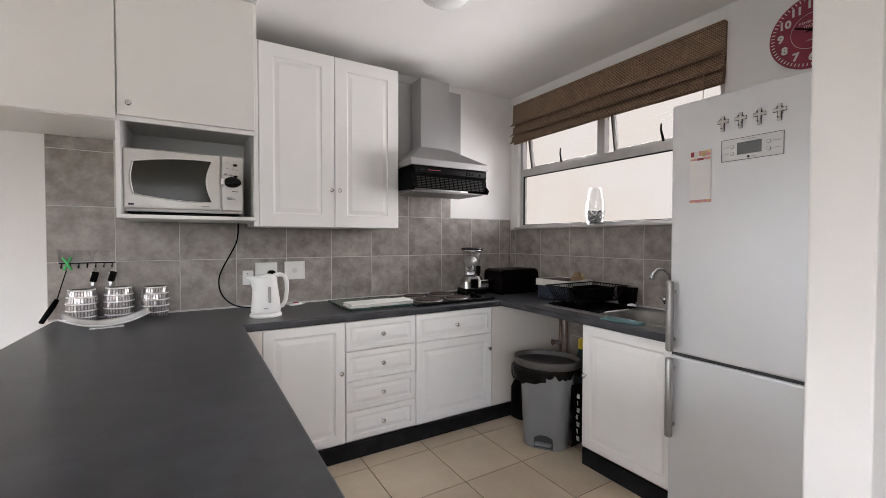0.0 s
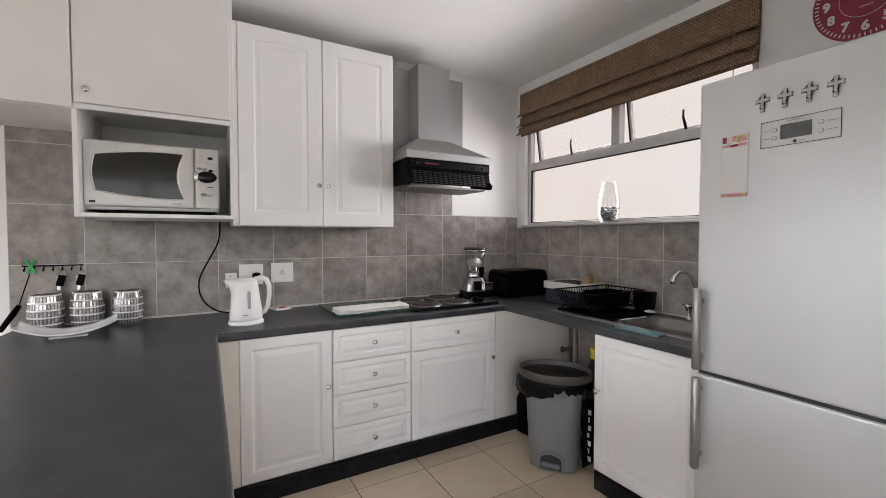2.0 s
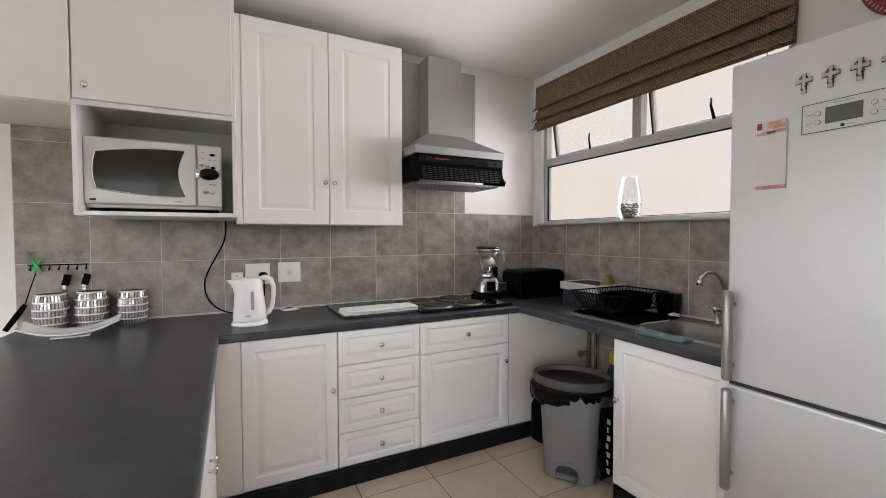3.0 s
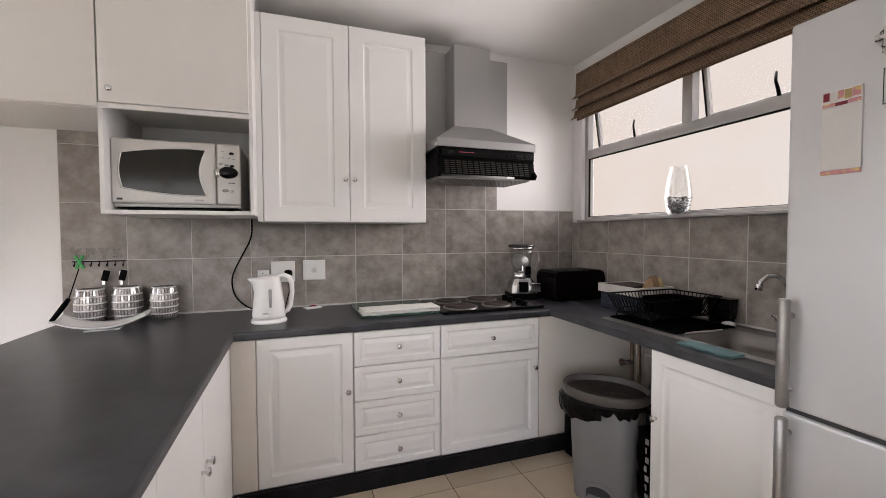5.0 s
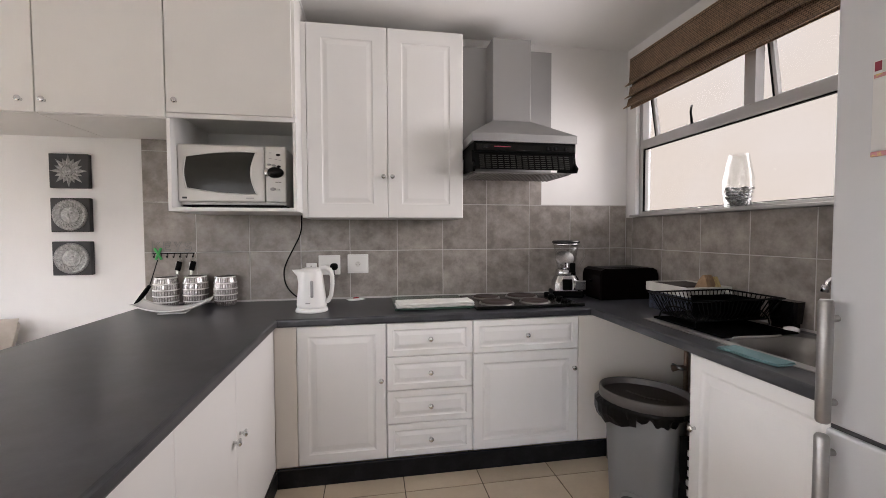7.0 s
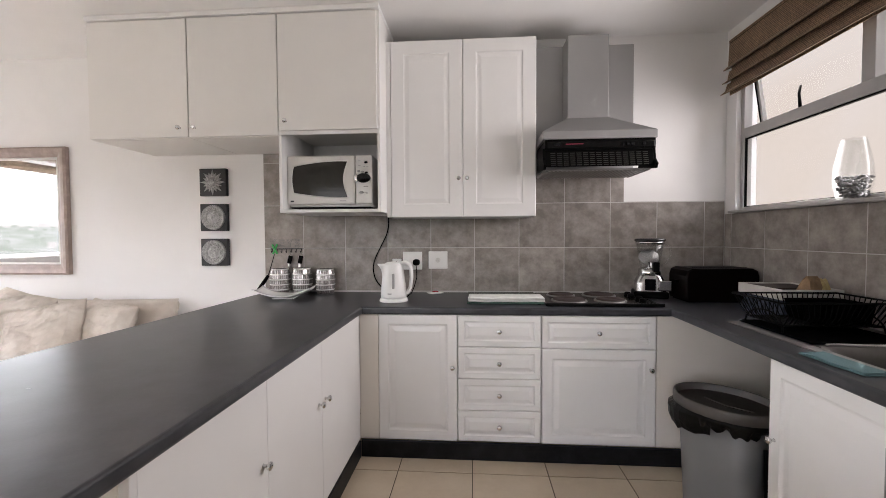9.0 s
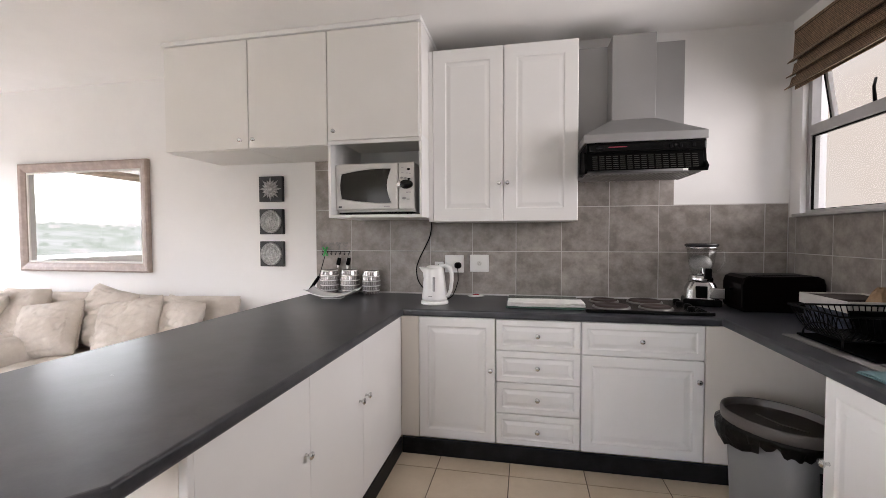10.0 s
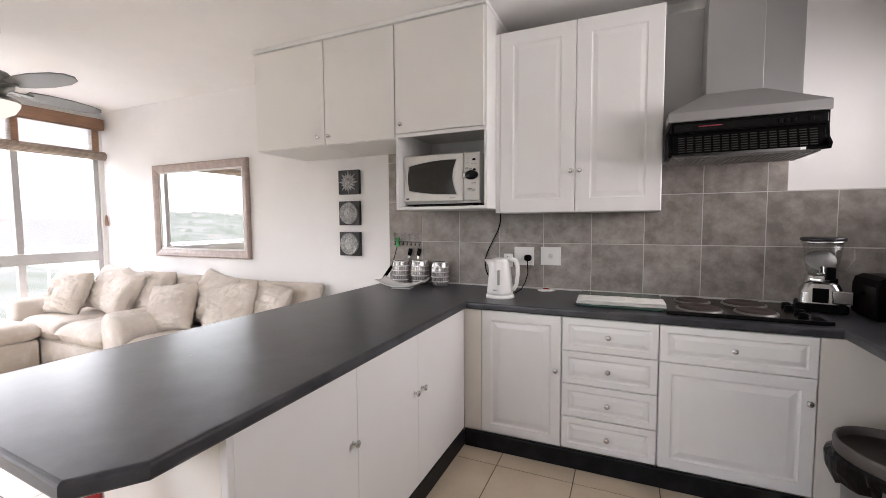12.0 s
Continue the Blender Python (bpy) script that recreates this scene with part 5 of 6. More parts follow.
wire_letter([[(0.05, 0.22), (0.2, 0.02), (0.75, 0.0), (0.95, 0.18), (0.9, 0.45), (0.35, 0.62), (0.3, 0.78), (0.6, 0.84), (0.85, 0.74), (0.92, 0.9), (0.55, 1.0), (0.15, 0.94), (0.06, 0.68), (0.3, 0.46), (0.68, 0.34), (0.66, 0.18), (0.35, 0.16), (0.05, 0.22)]], 0.182)
peg = thing("clothes_peg", (0.422, 3.842, 1.198), 0, "bright green plastic peg clipped on the key rack", "peg")
part("jaw", box(B(), -0.006, -0.006, -0.04, 0.006, 0.006, 0.04, 0.002), GREENP, peg, at=pose(0, 0, 0, 0, 24, 0))
part("jaw", box(B(), -0.006, -0.007, -0.04, 0.006, 0.005, 0.04, 0.002), GREENP, peg, at=pose(0, -0.004, 0, 0, -28, 0))
fly = thing("fly_swatter", (0.418, 3.838, 1.16), 0, "black handled swatter hanging from the key rack", "swatter")
part("shaft", tube(B(), [(0, 0, 0), (-0.02, -0.01, -0.08), (-0.035, -0.03, -0.155)], 0.003, 6), BLACKM, fly, smooth=True)
part("grip", tube(B(), [(-0.035, -0.03, -0.155), (-0.05, -0.05, -0.19), (-0.085, -0.10, -0.265)], [0.011, 0.014, 0.012], 8), BLACK, fly, smooth=True)
for x, m1, lab in ((0.545, BLACK, "black car key hanging on the key rack"), (0.625, BLACK, "black remote hanging on the key rack")):
    kf = thing("car_key", (x, 3.835, 1.165), 0, lab, "key")
    part("ring", tube(B(), [(0.011 * math.cos(t), 0, 0.011 * math.sin(t) - 0.004) for t in [2 * math.pi * k / 14 for k in range(14)]], 0.0012, 5, True), CHROME, kf)
    part("fob", box(B(), -0.016, -0.008, -0.075, 0.016, 0.006, -0.016, 0.006, 3), m1, kf, at=pose(0.004, 0, 0, 0, 14, 0))
    part("blade", box(B(), -0.024, -0.004, -0.10, -0.008, 0.002, -0.02, 0.001, 1), CHROME, kf)

# ---- hob, board and towel ----
hob = thing("electric_hob", (2.312, 3.285, TOP), 0, "black four-plate electric hob set in the worktop", "hob")
part("tray", box(B(), 0, 0, 0.0, 0.655, 0.475, 0.016, 0.006, 3), GLOSSBLK, hob)
part("front_lip", box(B(), -0.004, -0.006, 0.003, 0.66, 0.004, 0.022, 0.003), GLOSSBLK, hob)
for x, y, r in ((0.155, 0.125, 0.095), (0.40, 0.13, 0.082), (0.15, 0.345, 0.080), (0.395, 0.35, 0.094)):
    pl = part("hotplate", lathe(B(), [(r, 0.016), (r, 0.026), (r - 0.006, 0.031), (0.035, 0.031), (0.032, 0.029), (0.002, 0.029)], 36, pose(x, y, 0)), PLATE, hob, "worn cast iron hotplate", True)
    part("trim_ring", lathe(B(), [(r + 0.012, 0.016), (r + 0.010, 0.022), (r + 0.001, 0.024)], 36, pose(x, y, 0), False), NICKEL, pl, smooth=True)
for k in range(4):
    part("knob", lathe(B(), [(0.021, 0.016), (0.020, 0.032), (0.016, 0.037), (0.002, 0.038)], 18, pose(0.575 + 0.014 * (k % 2), 0.09 + 0.095 * k, 0)), BLACK, hob, smooth=True)
board = thing("glass_board", (1.852, 3.340, TOP), 0, "greenish glass worktop saver board", "board")
part("pane", box(B(), 0, 0, 0.004, 0.455, 0.453, 0.016, 0.002), BOARDG, board)
for x, y in ((0.02, 0.02), (0.43, 0.02), (0.02, 0.433), (0.43, 0.433)):
    part("foot", lathe(B(), [(0.009, 0), (0.009, 0.005)], 10, pose(x, y, 0)), BLACK, board)
towel = thing("folded_towel", (1.862, 3.322, TOP + 0.0163), 2, "white terry towel folded flat on the worktop edge", "towel")
for z, w, o in ((0.0, 0.452, 0.0), (0.014, 0.446, 0.004)):
    bm = B()
    box(bm, o, 0.004 - o, z, o + w, 0.150, z + 0.015, 0.006, 3)
    bmesh.ops.subdivide_edges(bm, edges=[e for e in bm.edges if e.calc_length() > 0.05], cuts=14, use_grid_fill=True)
    for v in bm.verts:
        v.co.z += 0.003 * noise.noise(v.co * 14 + Vector((0, 0, z * 50)))
        v.co.y += 0.004 * noise.noise(v.co * 11 + Vector((5, 0, z * 50)))
    part("layer", bm, TOWEL, towel, smooth=True)

# ---- blender and toaster ----
bl = thing("jug_blender", (3.055, 3.70, TOP), -14, "chrome and black jug blender with a clear jug", "blender")
bl.scale = (1.22, 1.12, 1.0)
part("plinth_base", box(B(), -0.085, -0.085, 0.0, 0.085, 0.075, 0.045, 0.012, 3), BLACK, bl)
part("motor_base", loft(B(), [rounded(0.15, 0.14, 0.03, 0.045), rounded(0.145, 0.135, 0.03, 0.10), rounded(0.115, 0.11, 0.035, 0.145)]), CHROME, bl, smooth=False)
part("dark_front", box(B(), -0.03, -0.072, 0.05, 0.022, -0.066, 0.125, 0.003), BLACK, bl)
part("switch_box", box(B(), 0.03, -0.086, 0.052, 0.098, -0.05, 0.118, 0.006), CHROME, bl)
part("collar", lathe(B(), [(0.055, 0.145), (0.058, 0.15), (0.056, 0.185), (0.05, 0.19)], 28), CHROME, bl, smooth=True)
jg = part("jug", lathe(B(), [(0.046, 0.19), (0.058, 0.26), (0.070, 0.37), (0.067, 0.37), (0.055, 0.26), (0.043, 0.193)], 28), VGLASS, bl, "clear ribbed jug", True)
jg.visible_shadow = False
part("lid", lathe(B(), [(0.070, 0.366), (0.077, 0.371), (0.077, 0.381), (0.070, 0.386), (0.04, 0.388), (0.002, 0.388)], 28), SMOKE, bl, "smoky dark lid", True)
part("jug_rim", lathe(B(), [(0.070, 0.352), (0.073, 0.354), (0.073, 0.366), (0.070, 0.367)], 28, cap=False), CHROME, bl, smooth=True)
part("strainer", lathe(B(), [(0.052, 0.0), (0.054, 0.004), (0.050, 0.007), (0.002, 0.008)], 28, pose(-0.004, 0.012, 0.262, 72, 0, 10)), STEEL, bl, "round steel disc inside the jug", True)
part("handle", tube(B(), [(0.062, -0.01, 0.35), (0.095, -0.02, 0.34), (0.10, -0.02, 0.28), (0.075, -0.015, 0.22), (0.05, -0.012, 0.21)], 0.007, 8), VGLASS, bl, smooth=True).visible_shadow = False
part("tap", box(B(), 0.010, -0.072, 0.17, 0.040, -0.045, 0.235, 0.006), BLACK, bl)
part("blade_hub", lathe(B(), [(0.03, 0.19), (0.012, 0.20), (0.01, 0.23), (0.001, 0.235)], 14), CHROME, bl, smooth=True)
ts = thing("toaster", (3.385, 3.575, TOP), 0, "long dark lacquered toaster with rounded ends", "toaster")
bm = B()
prof = [(-0.205, 0.012), (-0.21, 0.03), (-0.21, 0.16), (-0.200, 0.192), (-0.17, 0.207), (0.17, 0.207), (0.200, 0.192), (0.21, 0.16), (0.21, 0.03), (0.205, 0.012)]
loft(bm, [[(x * f, y, 0.012 + (z - 0.012) * f) for x, z in prof] for y, f in ((-0.118, 0.97), (-0.11, 1.0), (0.11, 1.0), (0.118, 0.97))])
part("shell", bm, MAROON, ts)
for y in (-0.045, 0.035):
    part("slot", box(B(), -0.15, y - 0.012, 0.204, 0.15, y + 0.012, 0.2085), LINE, ts)
part("top_rim", box(B(), -0.16, -0.075, 0.2055, 0.16, -0.068, 0.2105, 0.001, 1), MAROON, ts)
part("lever", box(B(), -0.226, -0.02, 0.11, -0.208, 0.02, 0.128, 0.004), BLACK, ts)
part("foot_rail", box(B(), -0.19, -0.10, 0.0, 0.19, 0.10, 0.013), BLACK, ts)

# ---- sink, tap and drying rack ----
sink = thing("sink", (0, 0, TOP), 0, "stainless steel sink with bowl and drainer let into the worktop", "sink")
BX0, BX1, BY0s, BY1s = 3.135, 3.49, 2.02, 2.455
bm = B()
z0, z1 = 0.0005, 0.005
box(bm, 3.085, 1.965, z0, BX0, 2.905, z1, 0.002, 1)
box(bm, BX1, 1.965, z0, 3.555, 2.905, z1, 0.002, 1)
box(bm, BX0, 1.965, z0, BX1, BY0s, z1)
box(bm, BX0, BY1s, z0, BX1, 2.905, z1)
part("rim", bm, SINKM, sink)
cxs, cys = (BX0 + BX1) / 2, (BY0s + BY1s) / 2
bw, bd = BX1 - BX0, BY1s - BY0s
bm = B()
vs = [rounded(bw + 0.02, bd + 0.02, 0.07, z1 + 0.0006, cxs, cys), rounded(bw - 0.012, bd - 0.012, 0.07, z1 - 0.004, cxs, cys), rounded(bw - 0.03, bd - 0.03, 0.07, -0.06, cxs, cys), rounded(bw - 0.05, bd - 0.05, 0.07, -0.135, cxs, cys), rounded(bw - 0.14, bd - 0.14, 0.06, -0.15, cxs, cys), rounded(0.05, 0.05, 0.024, -0.154, cxs, cys)]
rr = [[bm.verts.new(p) for p in ring] for ring in vs]
for a, b in zip(rr, rr[1:]):
    for k in range(len(a)):
        bm.faces.new((a[k], b[k], b[(k + 1) % len(a)], a[(k + 1) % len(a)]))
bm.faces.new(rr[-1][::-1])
part("bowl", bm, SINKM, sink, smooth=True)
for k in range(9):
    part("drain_rib", tube(B(), [(3.15 + 0.04 * k, 2.50, 0.0055), (3.15 + 0.04 * k, 2.87, 0.0055)], 0.003, 5), SINKM, sink)
matd = thing("drainer_mat", (3.13, 2.465, TOP + 0.0085), 0, "black rubber mat on the draining board", "mat")
bm = box(B(), 0, 0, 0, 0.375, 0.42, 0.008, 0.002, 1)
part("sheet", bm, MATR, matd)
rack = thing("dish_rack", (3.085, 2.56, TOP + 0.0172), 0, "black wire dish drying rack on curved legs", "dish rack")
RL, RD, RH = 0.455, 0.305, 0.127
for z, ins in ((RH, 0.0), (0.030, 0.045)):
    part("rim", tube(B(), [(ins, ins, z), (RL - ins, ins, z), (RL - ins, RD - ins, z), (ins, RD - ins, z)], 0.0042, 6, True), BLACKM, rack, smooth=True)
for k in range(20):
    x = 0.012 + k * (RL - 0.024) / 19
    xi = 0.045 + (RL - 0.09) * k / 19
    part("wire", tube(B(), [(x, 0, RH), (xi, 0.018, 0.07), (xi, 0.045, 0.030), (xi, RD - 0.045, 0.030), (xi, RD - 0.018, 0.07), (x, RD, RH)], 0.0022, 5), BLACKM, rack)
for k in range(12):
    y = 0.012 + k * (RD - 0.024) / 11
    yi = 0.045 + (RD - 0.09) * k / 11
    part("wire", tube(B(), [(0, y, RH), (0.016, yi, 0.07), (0.045, yi, 0.030), (RL - 0.045, yi, 0.030), (RL - 0.016, yi, 0.07), (RL, y, RH)], 0.0022, 5), BLACKM, rack)
for x in (0.035, RL - 0.035):
    arc = [(x + 0.01 * math.sin(math.pi * k / 10) * (1 if x < 0.2 else -1), RD / 2 - 0.115 * math.cos(math.pi * k / 10), 0.0035 + 0.072 * math.sin(math.pi * k / 10) ** 0.8) for k in range(11)]
    part("leg", tube(B(), arc, 0.0036, 6), BLACKM, rack, smooth=True)
tin = thing("roasting_tin", (3.375, 2.705, TOP + 0.0525), 0, "matt black roasting tin drying in the wire rack", "tin")
part("pan", loft(B(), [rounded(0.215, 0.170, 0.02, 0.0), rounded(0.235, 0.190, 0.024, 0.075), rounded(0.245, 0.200, 0.026, 0.078), rounded(0.228, 0.183, 0.022, 0.074), rounded(0.210, 0.165, 0.018, 0.008)]), MATR, tin)
pouch = thing("cutlery_holder", (3.575, 2.585, TOP + 0.035), -90, "dark glossy cutlery holder behind the rack", "cutlery holder")
part("cup", loft(B(), [rounded(0.125, 0.05, 0.015, 0.0), rounded(0.135, 0.056, 0.016, 0.06), rounded(0.14, 0.06, 0.016, 0.098)]), GLOSSBLK, pouch)
part("stand", box(B(), -0.05, -0.02, -0.029, 0.05, 0.02, 0.001), GLOSSBLK, pouch)
crate = thing("lined_basket", (3.452, 3.045, TOP), 0, "shallow white tray above a dark blue checked basket", "basket")
part("basket", box(B(), -0.122, -0.15, 0.0, 0.125, 0.15, 0.104, 0.008), CHECK, crate)
for a in ((-0.135, -0.163, -0.126, 0.160), (0.126, -0.163, 0.135, 0.160), (-0.126, -0.163, 0.126, -0.154), (-0.126, 0.151, 0.126, 0.160)):
    part("tray_side", box(B(), a[0], a[1], 0.105, a[2], a[3], 0.155, 0.002, 1), TRAY, crate)
part("tray_base", box(B(), -0.126, -0.154, 0.105, 0.126, 0.151, 0.113), TRAY, crate)
part("lining", box(B(), -0.12, -0.05, 0.113, 0.12, 0.148, 0.150, 0.006), PLATE, crate, "brownish contents")
pbag = thing("paper_bag", (3.505, 2.955, TOP + 0.1135), 14, "small crumpled tan and yellow paper bag standing in the tray", "paper bag")
for nm, mat, x0, x1, top, sd, lab in (("bag_side", KRAFT, -0.062, 0.022, 0.098, 4.0, "brown paper side"), ("bag_front", YPAPER, 0.006, 0.066, 0.086, 9.0, "pale yellow paper front")):
    bm = B()
    rings = []
    xm, hw = (x0 + x1) / 2, (x1 - x0) / 2
    for u in (0.0, 0.18, 0.38, 0.58, 0.76, 0.90, 1.0):
        wx, wy = hw * (1.0 - 0.30 * u), 0.040 * (1 - u) ** 0.7 + 0.004
        ring = []
        for px, py in ((-1, -1), (-0.4, -1.12), (0.3, -1.0), (1, -0.9), (1.05, 0.0), (1, 1), (0.2, 1.1), (-1, 1), (-1.06, 0.0)):
            k = 0.007 * noise.noise((px * 3 + sd, py * 3, u * 5)) * (0.3 + u)
            ring.append((xm + 0.012 * u + wx * px + k, wy * py + k, top * u + 0.012 * u * noise.noise((px * 2, sd, 1.0))))
        rings.append(ring)
    part(nm, loft(bm, rings), mat, pbag, lab)
rag = thing("dish_cloth", (3.055, 2.25, TOP + 0.001), 3, "pale blue folded dish cloth on the sink edge", "cloth")
for z, s in ((0.0, 1.0), (0.0045, 0.97)):
    bm = B()
    box(bm, -0.042 * s, -0.115 * s, z, 0.042 * s, 0.115 * s, z + 0.005, 0.002, 2)
    bmesh.ops.subdivide_edges(bm, edges=[e for e in bm.edges if e.calc_length() > 0.03], cuts=8, use_grid_fill=True)
    for v in bm.verts:
        v.co.x += 0.006 * noise.noise(v.co * 15)
        v.co.z += max(0, 0.004 * noise.noise(v.co * 18 + Vector((3, 0, z * 90))))
    part("fold", bm, CLOTH, rag, smooth=True)
plg = thing("sink_plug", (3.525, 2.515, TOP + 0.005), 0, "white rubber sink plug with a bead chain on the drainer edge", "sink plug")
beads = [(-0.355 + 0.0045 * k, -0.060 + 0.004 * math.sin(k * 0.12), 0.0064) for k in range(53)]
part("chain", tube(B(), beads, [0.0042 if k % 2 else 0.0018 for k in range(53)], 6), TRAY, plg, "pale bead chain", True)
part("stopper", lathe(B(), [(0.026, 0), (0.030, 0.008), (0.028, 0.018), (0.012, 0.024), (0.002, 0.025)], 20), CERAM, plg, smooth=True)
tap = thing("mixer_tap", (3.578, 2.255, TOP), 0, "chrome swan-neck tap with cross handles", "tap")
part("body", tube(B(), [(0, 0.05, 0.075), (0, -0.06, 0.075)], 0.018, 14), CHROME, tap, smooth=True)
for y in (0.05, -0.06):
    part("riser", lathe(B(), [(0.022, 0.0), (0.020, 0.006), (0.011, 0.01), (0.011, 0.078)], 14, pose(0, y, 0)), CHROME, tap, smooth=True)
    hd = part("handle", lathe(B(), [(0.012, 0), (0.012, 0.022), (0.009, 0.026)], 12, pose(-0.014, y, 0.075, 0, -70, 0)), CHROME, tap, smooth=True)
    for a in (0, 90):
        part("spoke", tube(B(), [(-0.034 * math.cos(radians(a)) - 0.03, y + 0.03 * math.sin(radians(a)), 0.088 + 0.012 * math.cos(radians(a))), (-0.026 + 0.0 * a, y - 0.03 * math.sin(radians(a)), 0.082 - 0.026 * math.cos(radians(a)))], 0.005, 6), CHROME, hd, smooth=True)
neck = [(0, 0, 0.08), (-0.004, 0.004, 0.13), (-0.012, 0.012, 0.19), (-0.028, 0.026, 0.245), (-0.055, 0.045, 0.275), (-0.085, 0.065, 0.272), (-0.105, 0.08, 0.245), (-0.110, 0.084, 0.222)]
part("spout", tube(B(), neck, 0.0105, 12), CHROME, tap, smooth=True)
part("aerator", tube(B(), [(-0.109, 0.083, 0.235), (-0.111, 0.085, 0.207)], 0.0145, 12), CHROME, tap, smooth=True)

vase = thing("glass_vase", (3.612, 2.886, 1.4485), 0, "clear glass vase holding dark pebbles on the window sill", "vase")
vase.scale = (1.04, 1.04, 0.87)
gv = part("glass", lathe(B(), [(0.046, 0.0), (0.056, 0.01), (0.068, 0.10), (0.066, 0.17), (0.052, 0.26), (0.043, 0.315), (0.040, 0.315), (0.049, 0.26), (0.063, 0.17), (0.065, 0.10), (0.053, 0.014), (0.002, 0.012)], 36), VGLASS, vase, smooth=True)
gv.visible_shadow = False
rp = random.Random(3)
for k in range(120):
    level = k // 20
    a, q = rp.uniform(0, 6.28), rp.random() ** 0.45 * (0.043 + 0.002 * level)
    z = 0.022 + 0.018 * level + rp.uniform(-0.004, 0.004)
    r = rp.uniform(0.010, 0.0155)
    bm = B()
    bmesh.ops.create_icosphere(bm, subdivisions=1, radius=r, matrix=pose(q * math.cos(a), q * math.sin(a), z, rp.uniform(-40, 40), rp.uniform(-40, 40), rp.uniform(0, 180)) @ Matrix.Diagonal((1.3, 1.0, 0.5, 1)))
    part("pebble", bm, STONE, vase, smooth=True)

# ---- bin and what stands under the worktop ----
binn = thing("pedal_bin", (3.010, 2.775, 0), -54, "grey plastic pedal bin with a black liner hanging over its rim", "bin")
binn.scale = (1.0, 1.0, 0.955)
bm = B()
loft(bm, [rounded(0.262, 0.222, 0.056, 0.0, n=9), rounded(0.272, 0.232, 0.060, 0.006, n=9), rounded(0.275, 0.235, 0.062, 0.02, n=9), rounded(0.302, 0.255, 0.076, 0.27, n=9), rounded(0.33, 0.275, 0.09, 0.528, n=9), rounded(0.326, 0.271, 0.09, 0.53, n=9)])
part("bucket", bm, BINM, binn, smooth=True)
bm = B()
oval = lambda rx, ry, z: [(rx * math.cos(2 * math.pi * k / 40), ry * math.sin(2 * math.pi * k / 40), z) for k in range(40)]
loft(bm, [oval(0.205, 0.165, 0.535), oval(0.212, 0.172, 0.545), oval(0.214, 0.174, 0.58), oval(0.211, 0.171, 0.592), oval(0.205, 0.165, 0.594), oval(0.200, 0.160, 0.588), oval(0.198, 0.158, 0.54)], False)
part("rim", bm, RIMM, binn, smooth=True)
bm = B()
loft(bm, [oval(0.199, 0.159, 0.560), oval(0.150, 0.115, 0.553), oval(0.060, 0.045, 0.549), oval(0.004, 0.003, 0.548)], False)
part("lid", bm, LIDM, binn, "dished dark brown swing lid", True)
part("lid_seam", tube(B(), [(-0.10, 0.03, 0.5535), (0.0, 0.012, 0.5515), (0.10, 0.03, 0.5535)], 0.0022, 5), RIMM, binn)
bm = B()
rings = []
for z, e, n_ in ((0.549, 0.002, 0.0), (0.535, 0.014, 0.05), (0.515, 0.012, 0.10), (0.488, 0.004, 0.13), (0.452, -0.006, 0.15)):
    ring = []
    for k in range(110):
        t = 2 * math.pi * k / 110
        c, q = math.cos(t), math.sin(t)
        drop = 0.62 + 0.45 * noise.noise((c * 1.6, q * 1.6, 2.0)) + 0.22 * noise.noise((c * 7, q * 7, 5.0)) + 0.2 * noise.noise((c * 23, q * 23, 8.0))
        fl = 1 + 0.6 * n_ * (1.1 * noise.noise((c * 7, q * 7, z * 16)) + 0.8 * noise.noise((c * 21, q * 21, z * 40)))
        ring.append(((0.203 + e) * c * fl, (0.164 + e) * q * fl, 0.549 - (0.549 - z) * max(0.15, drop)))
    rings.append(ring)
loft(bm, rings, False)
part("liner_cuff", bm, BAG, binn, "ragged cuff of black liner", True)
bm = B()
rings = []
for k in range(15):
    t = radians(150 + 9 * k)
    c, q = math.cos(t), math.sin(t)
    e = math.sin(math.pi * k / 14)
    w = 0.010 * noise.noise((k * 0.9, 2.0, 0))
    rings.append([((0.205 + dx * e + w * f) * c, (0.166 + dx * e + w * f) * q, z - 0.020 * e * f * (1 + noise.noise((k * 1.3, f, 4)))) for dx, z, f in ((0.004, 0.545, 0), (0.030, 0.535, 0.5), (0.026, 0.500, 1.4), (0.010, 0.470, 1.8), (0.006, 0.474, 1.8), (0.022, 0.504, 1.4), (0.026, 0.530, 0.5))])
loft(bm, rings)
part("liner_flap", bm, BAG, binn, "bunched flap of black liner")
arch = []
for k in range(13):
    t = math.pi * k / 12
    arch.append((0.075 * math.cos(t) * (1 if abs(math.cos(t)) < 0.999 else 1), 0.075 + 0.045 * math.sin(t)))
ol = [(0.075, 0.004)] + arch + [(-0.075, 0.004)]
bm = B()
loft(bm, [[(x, -0.1225, z) for x, z in ol], [(x * 0.94, -0.1265, z * 0.97 + 0.001) for x, z in ol]])
part("pedal_frame", bm, BINM, binn)
bm = B()
loft(bm, [[(x * 0.8, -0.1262, 0.01 + z * 0.74) for x, z in ol], [(x * 0.78, -0.1275, 0.011 + z * 0.72) for x, z in ol]])
part("pedal_recess", bm, LINE, binn)
part("pedal", box(B(), -0.052, -0.155, 0.034, 0.052, -0.118, 0.052, 0.005), BINM, binn)

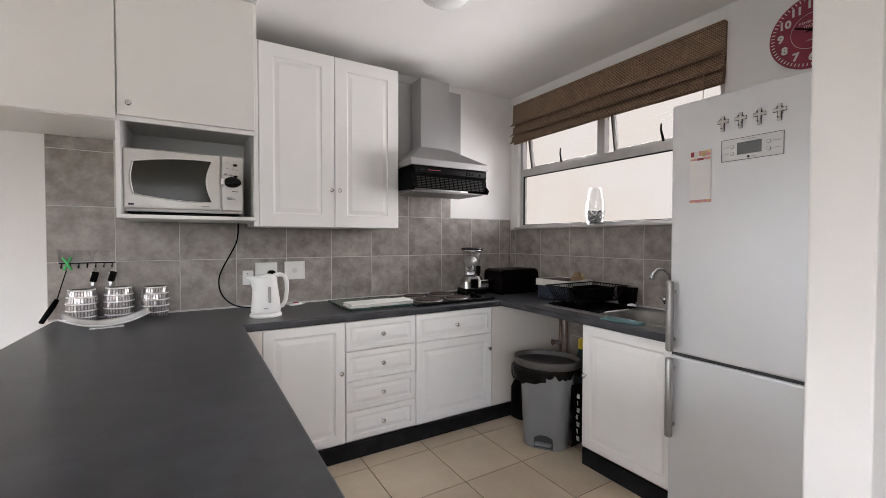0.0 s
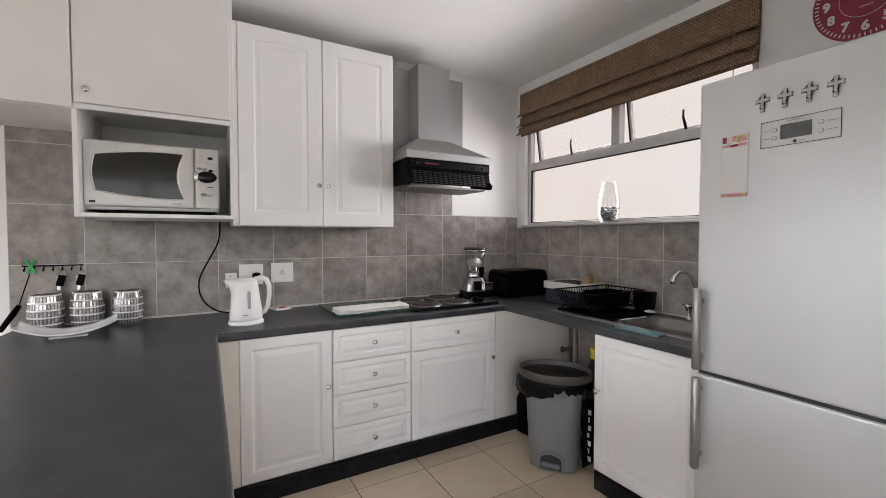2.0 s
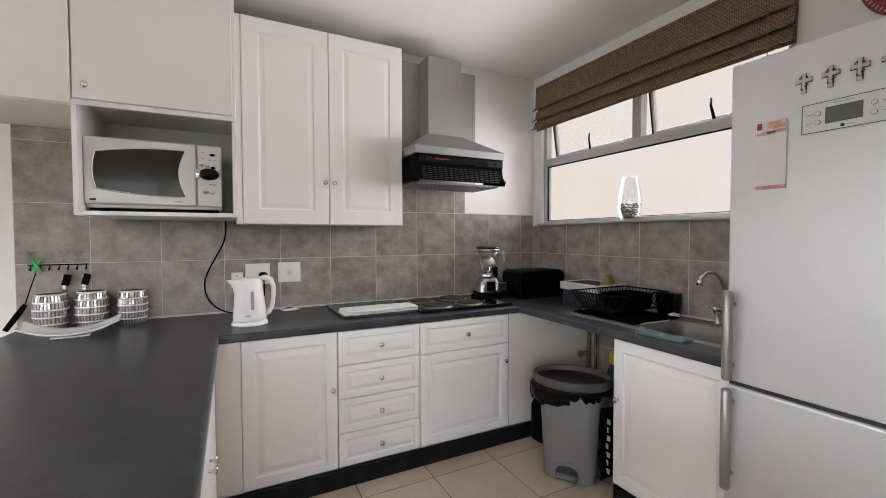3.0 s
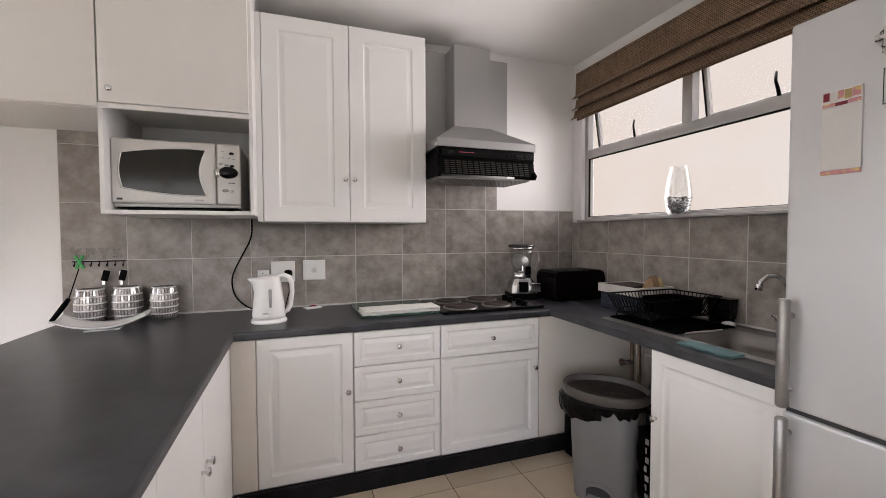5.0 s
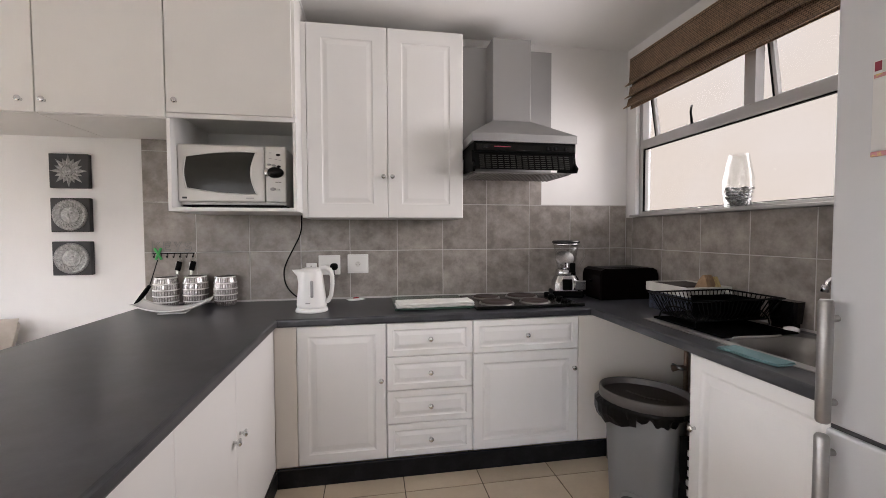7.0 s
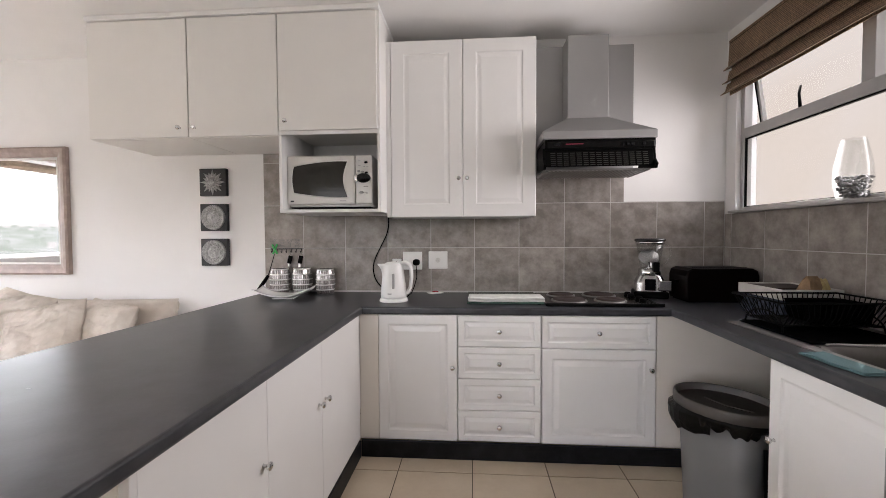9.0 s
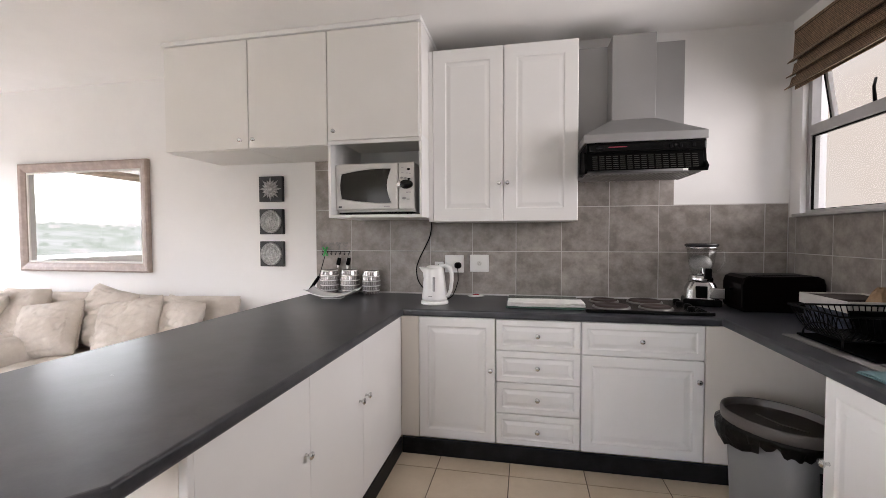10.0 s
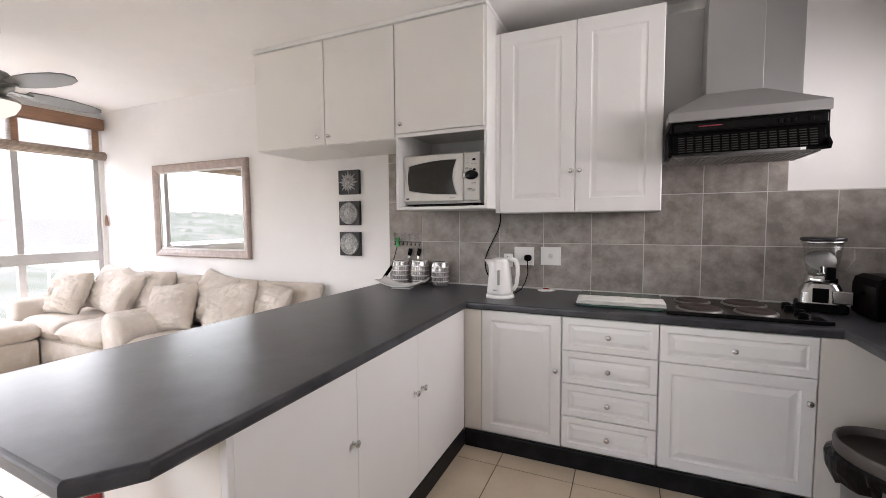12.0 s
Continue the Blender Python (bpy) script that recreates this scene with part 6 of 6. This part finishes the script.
pipe = thing("water_pipe", (3.59, 3.20, 0), 0, "old copper water pipe with a stop valve on the wall", "pipe")
part("pipe", tube(B(), [(0, 0, 0.0), (0, 0, 0.83)], 0.013, 10), COPPER, pipe, smooth=True)
part("pipe", tube(B(), [(0, -0.06, 0.0), (0, -0.06, 0.83)], 0.011, 10), COPPER, pipe, smooth=True)
part("valve", tube(B(), [(0, 0, 0.50), (-0.05, 0.0, 0.505), (-0.085, 0.01, 0.50)], [0.018, 0.014, 0.02], 10), COPPER, pipe, smooth=True)
part("tap_lever", tube(B(), [(-0.06, -0.045, 0.51), (-0.06, 0.04, 0.515)], 0.009, 8), NICKEL, pipe, smooth=True)
btl = thing("cleaner_bottle", (3.40, 2.80, 0), 0, "dark bottle with a yellow cap and white print", "bottle")
part("bottle", loft(B(), [rounded(0.11, 0.10, 0.03, 0.0), rounded(0.12, 0.11, 0.03, 0.02), rounded(0.12, 0.11, 0.03, 0.46), rounded(0.08, 0.08, 0.03, 0.53), rounded(0.06, 0.06, 0.025, 0.56)]), TEAL, btl)
part("cap", lathe(B(), [(0.04, 0.56), (0.042, 0.565), (0.042, 0.62), (0.036, 0.63)], 18), YELLOW, btl, smooth=True)
sack = thing("charcoal_bag", (3.205, 2.622, 0), 0, "black paper sack with white printing between bin and cupboard", "bag")
part("sack", cushion(B(), 0.30, 0.40, 0.085, 55, 6.0, 0.008, 16, pose(0.02, 0, 0.21, 90, 0, 0)), BLACK, sack, smooth=True)
rs = random.Random(8)
for k in range(7):
    z = 0.06 + k * 0.045
    part("printed_bar", box(B(), -0.110, -0.045 + 0.012 * (k % 2), z, -0.108, -0.012, z + 0.028), LABELW, sack)
fan_box = thing("round_tin", (3.22, 3.16, 0), 0, "dark round-backed container behind the bin", "container")
part("shell", loft(B(), [rounded(0.30, 0.16, 0.06, 0.0), rounded(0.30, 0.16, 0.06, 0.22), rounded(0.22, 0.12, 0.05, 0.30)]), BLACK, fan_box, smooth=True)

leg = thing("red_support", (0.93, 1.46, 0), 0, "slim red lacquered tapered leg under the worktop end", "support")
part("post", lathe(B(), [(0.034, 0.0), (0.034, 0.01), (0.018, TOP - 0.055), (0.026, TOP - 0.05), (0.026, TOP - 0.043)], 18), REDP, leg, smooth=True)


# ---- tiles ----
def tile_mesh(w, h, t, mat, c=0.0012):
    """A tile lying in x and y, its face up, edges eased."""
    bm = B()
    rings = [[(0, 0, 0), (w, 0, 0), (w, h, 0), (0, h, 0)], [(0, 0, t - c), (w, 0, t - c), (w, h, t - c), (0, h, t - c)], [(c, c, t), (w - c, c, t), (w - c, h - c, t), (c, h - c, t)]]
    vs = [[bm.verts.new(p) for p in r] for r in rings]
    for a, b in zip(vs, vs[1:]):
        for k in range(4):
            bm.faces.new((a[k], a[(k + 1) % 4], b[(k + 1) % 4], b[k]))
    bm.faces.new(vs[-1])
    return mesh_of(bm, mat)


cache = {}


def lay(parent, m, w, h, t, mat, name="tile"):
    key = (round(w, 4), round(h, 4), t, mat.name)
    if key not in cache:
        cache[key] = tile_mesh(w, h, t, mat)
    ob = new(name, cache[key])
    ob.parent = parent
    ob.matrix_basis = m
    return ob


def cells(start, pitch, lo, hi):
    """The stretches between joints, cut to a range."""
    k = math.floor((lo - start) / pitch)
    out = []
    while start + k * pitch < hi - 0.004:
        a, b = max(lo, start + k * pitch), min(hi, start + (k + 1) * pitch)
        if b - a > 0.012:
            out.append((a, b))
        k += 1
    return out


P, GAP = 0.3172, 0.0022
UPN = pose(0, 0, 0, 90, 0, 0)
# splashback on the north wall, cut round cupboards and hood
for x0, x1, zt in ((0.331, 0.705, 1.909), (0.705, 2.29, 1.52), (2.29, 2.944, 1.838), (2.944, 3.618, 1.524)):
    structure_bed = part("grout_bed", box(B(), x0, NORTH - 0.0138, TOP + 0.001, x1, NORTH, zt), GROUT, wall_north)
for a, b in cells(0.631, P, 0.331, 3.618):
    for z0, z1 in cells(0.889, 0.3155, TOP + 0.002, 1.909):
        mid = (a + b) / 2
        top = 1.909 if mid < 0.70 else 1.525 if mid < 2.20 else 1.838 if a < 2.90 else 1.524
        if z0 > top - 0.03:
            continue
        z1 = min(z1, top)
        pieces = [(a, b)]
        if a < 2.944 < b:
            pieces = [(a, b)] if z1 < 1.56 else [(a, 2.944)]
        for xa, xb in pieces:
            lay(wall_north, Matrix.Translation((xa + GAP, NORTH - 0.009, z0 + GAP)) @ UPN, xb - xa - 2 * GAP, z1 - z0 - 2 * GAP, 0.006, TILE)
# window wall
bedx = EAST
part("grout_bed", box(B(), EAST - 0.0108, 1.30, 0.0, EAST - 0.0, 3.864, 1.4295), GROUT, wall_east)
UPE = pose(0, 0, 0, 90, 0, -90)
for a, b in cells(-3.465, 0.3235, -3.864, -1.92):
    for z0, z1 in cells(0.889, 0.3155, TOP + 0.002, 1.432):
        lay(wall_east, Matrix.Translation((EAST - 0.006, -a - GAP, z0 + GAP)) @ UPE, b - a - 2 * GAP, z1 - z0 - 2 * GAP, 0.006, TILE)
    for z0, z1 in cells(0.254, 0.3155, 0.0, 0.83):
        if a < -2.4 and a > -3.3:
            lay(wall_east, Matrix.Translation((EAST - 0.006, -a - GAP, z0 + GAP)) @ UPE, b - a - 2 * GAP, z1 - z0 - 2 * GAP, 0.006, TILE)
# floor
for a, b in cells(1.474, 0.4090, WEST, EAST):
    for c, d in cells(3.081, 0.4110, SOUTH, NORTH):
        lay(floor, Matrix.Translation((a + 0.0026, c + 0.0026, -0.006)), b - a - 0.0052, d - c - 0.0052, 0.006, FTILE)
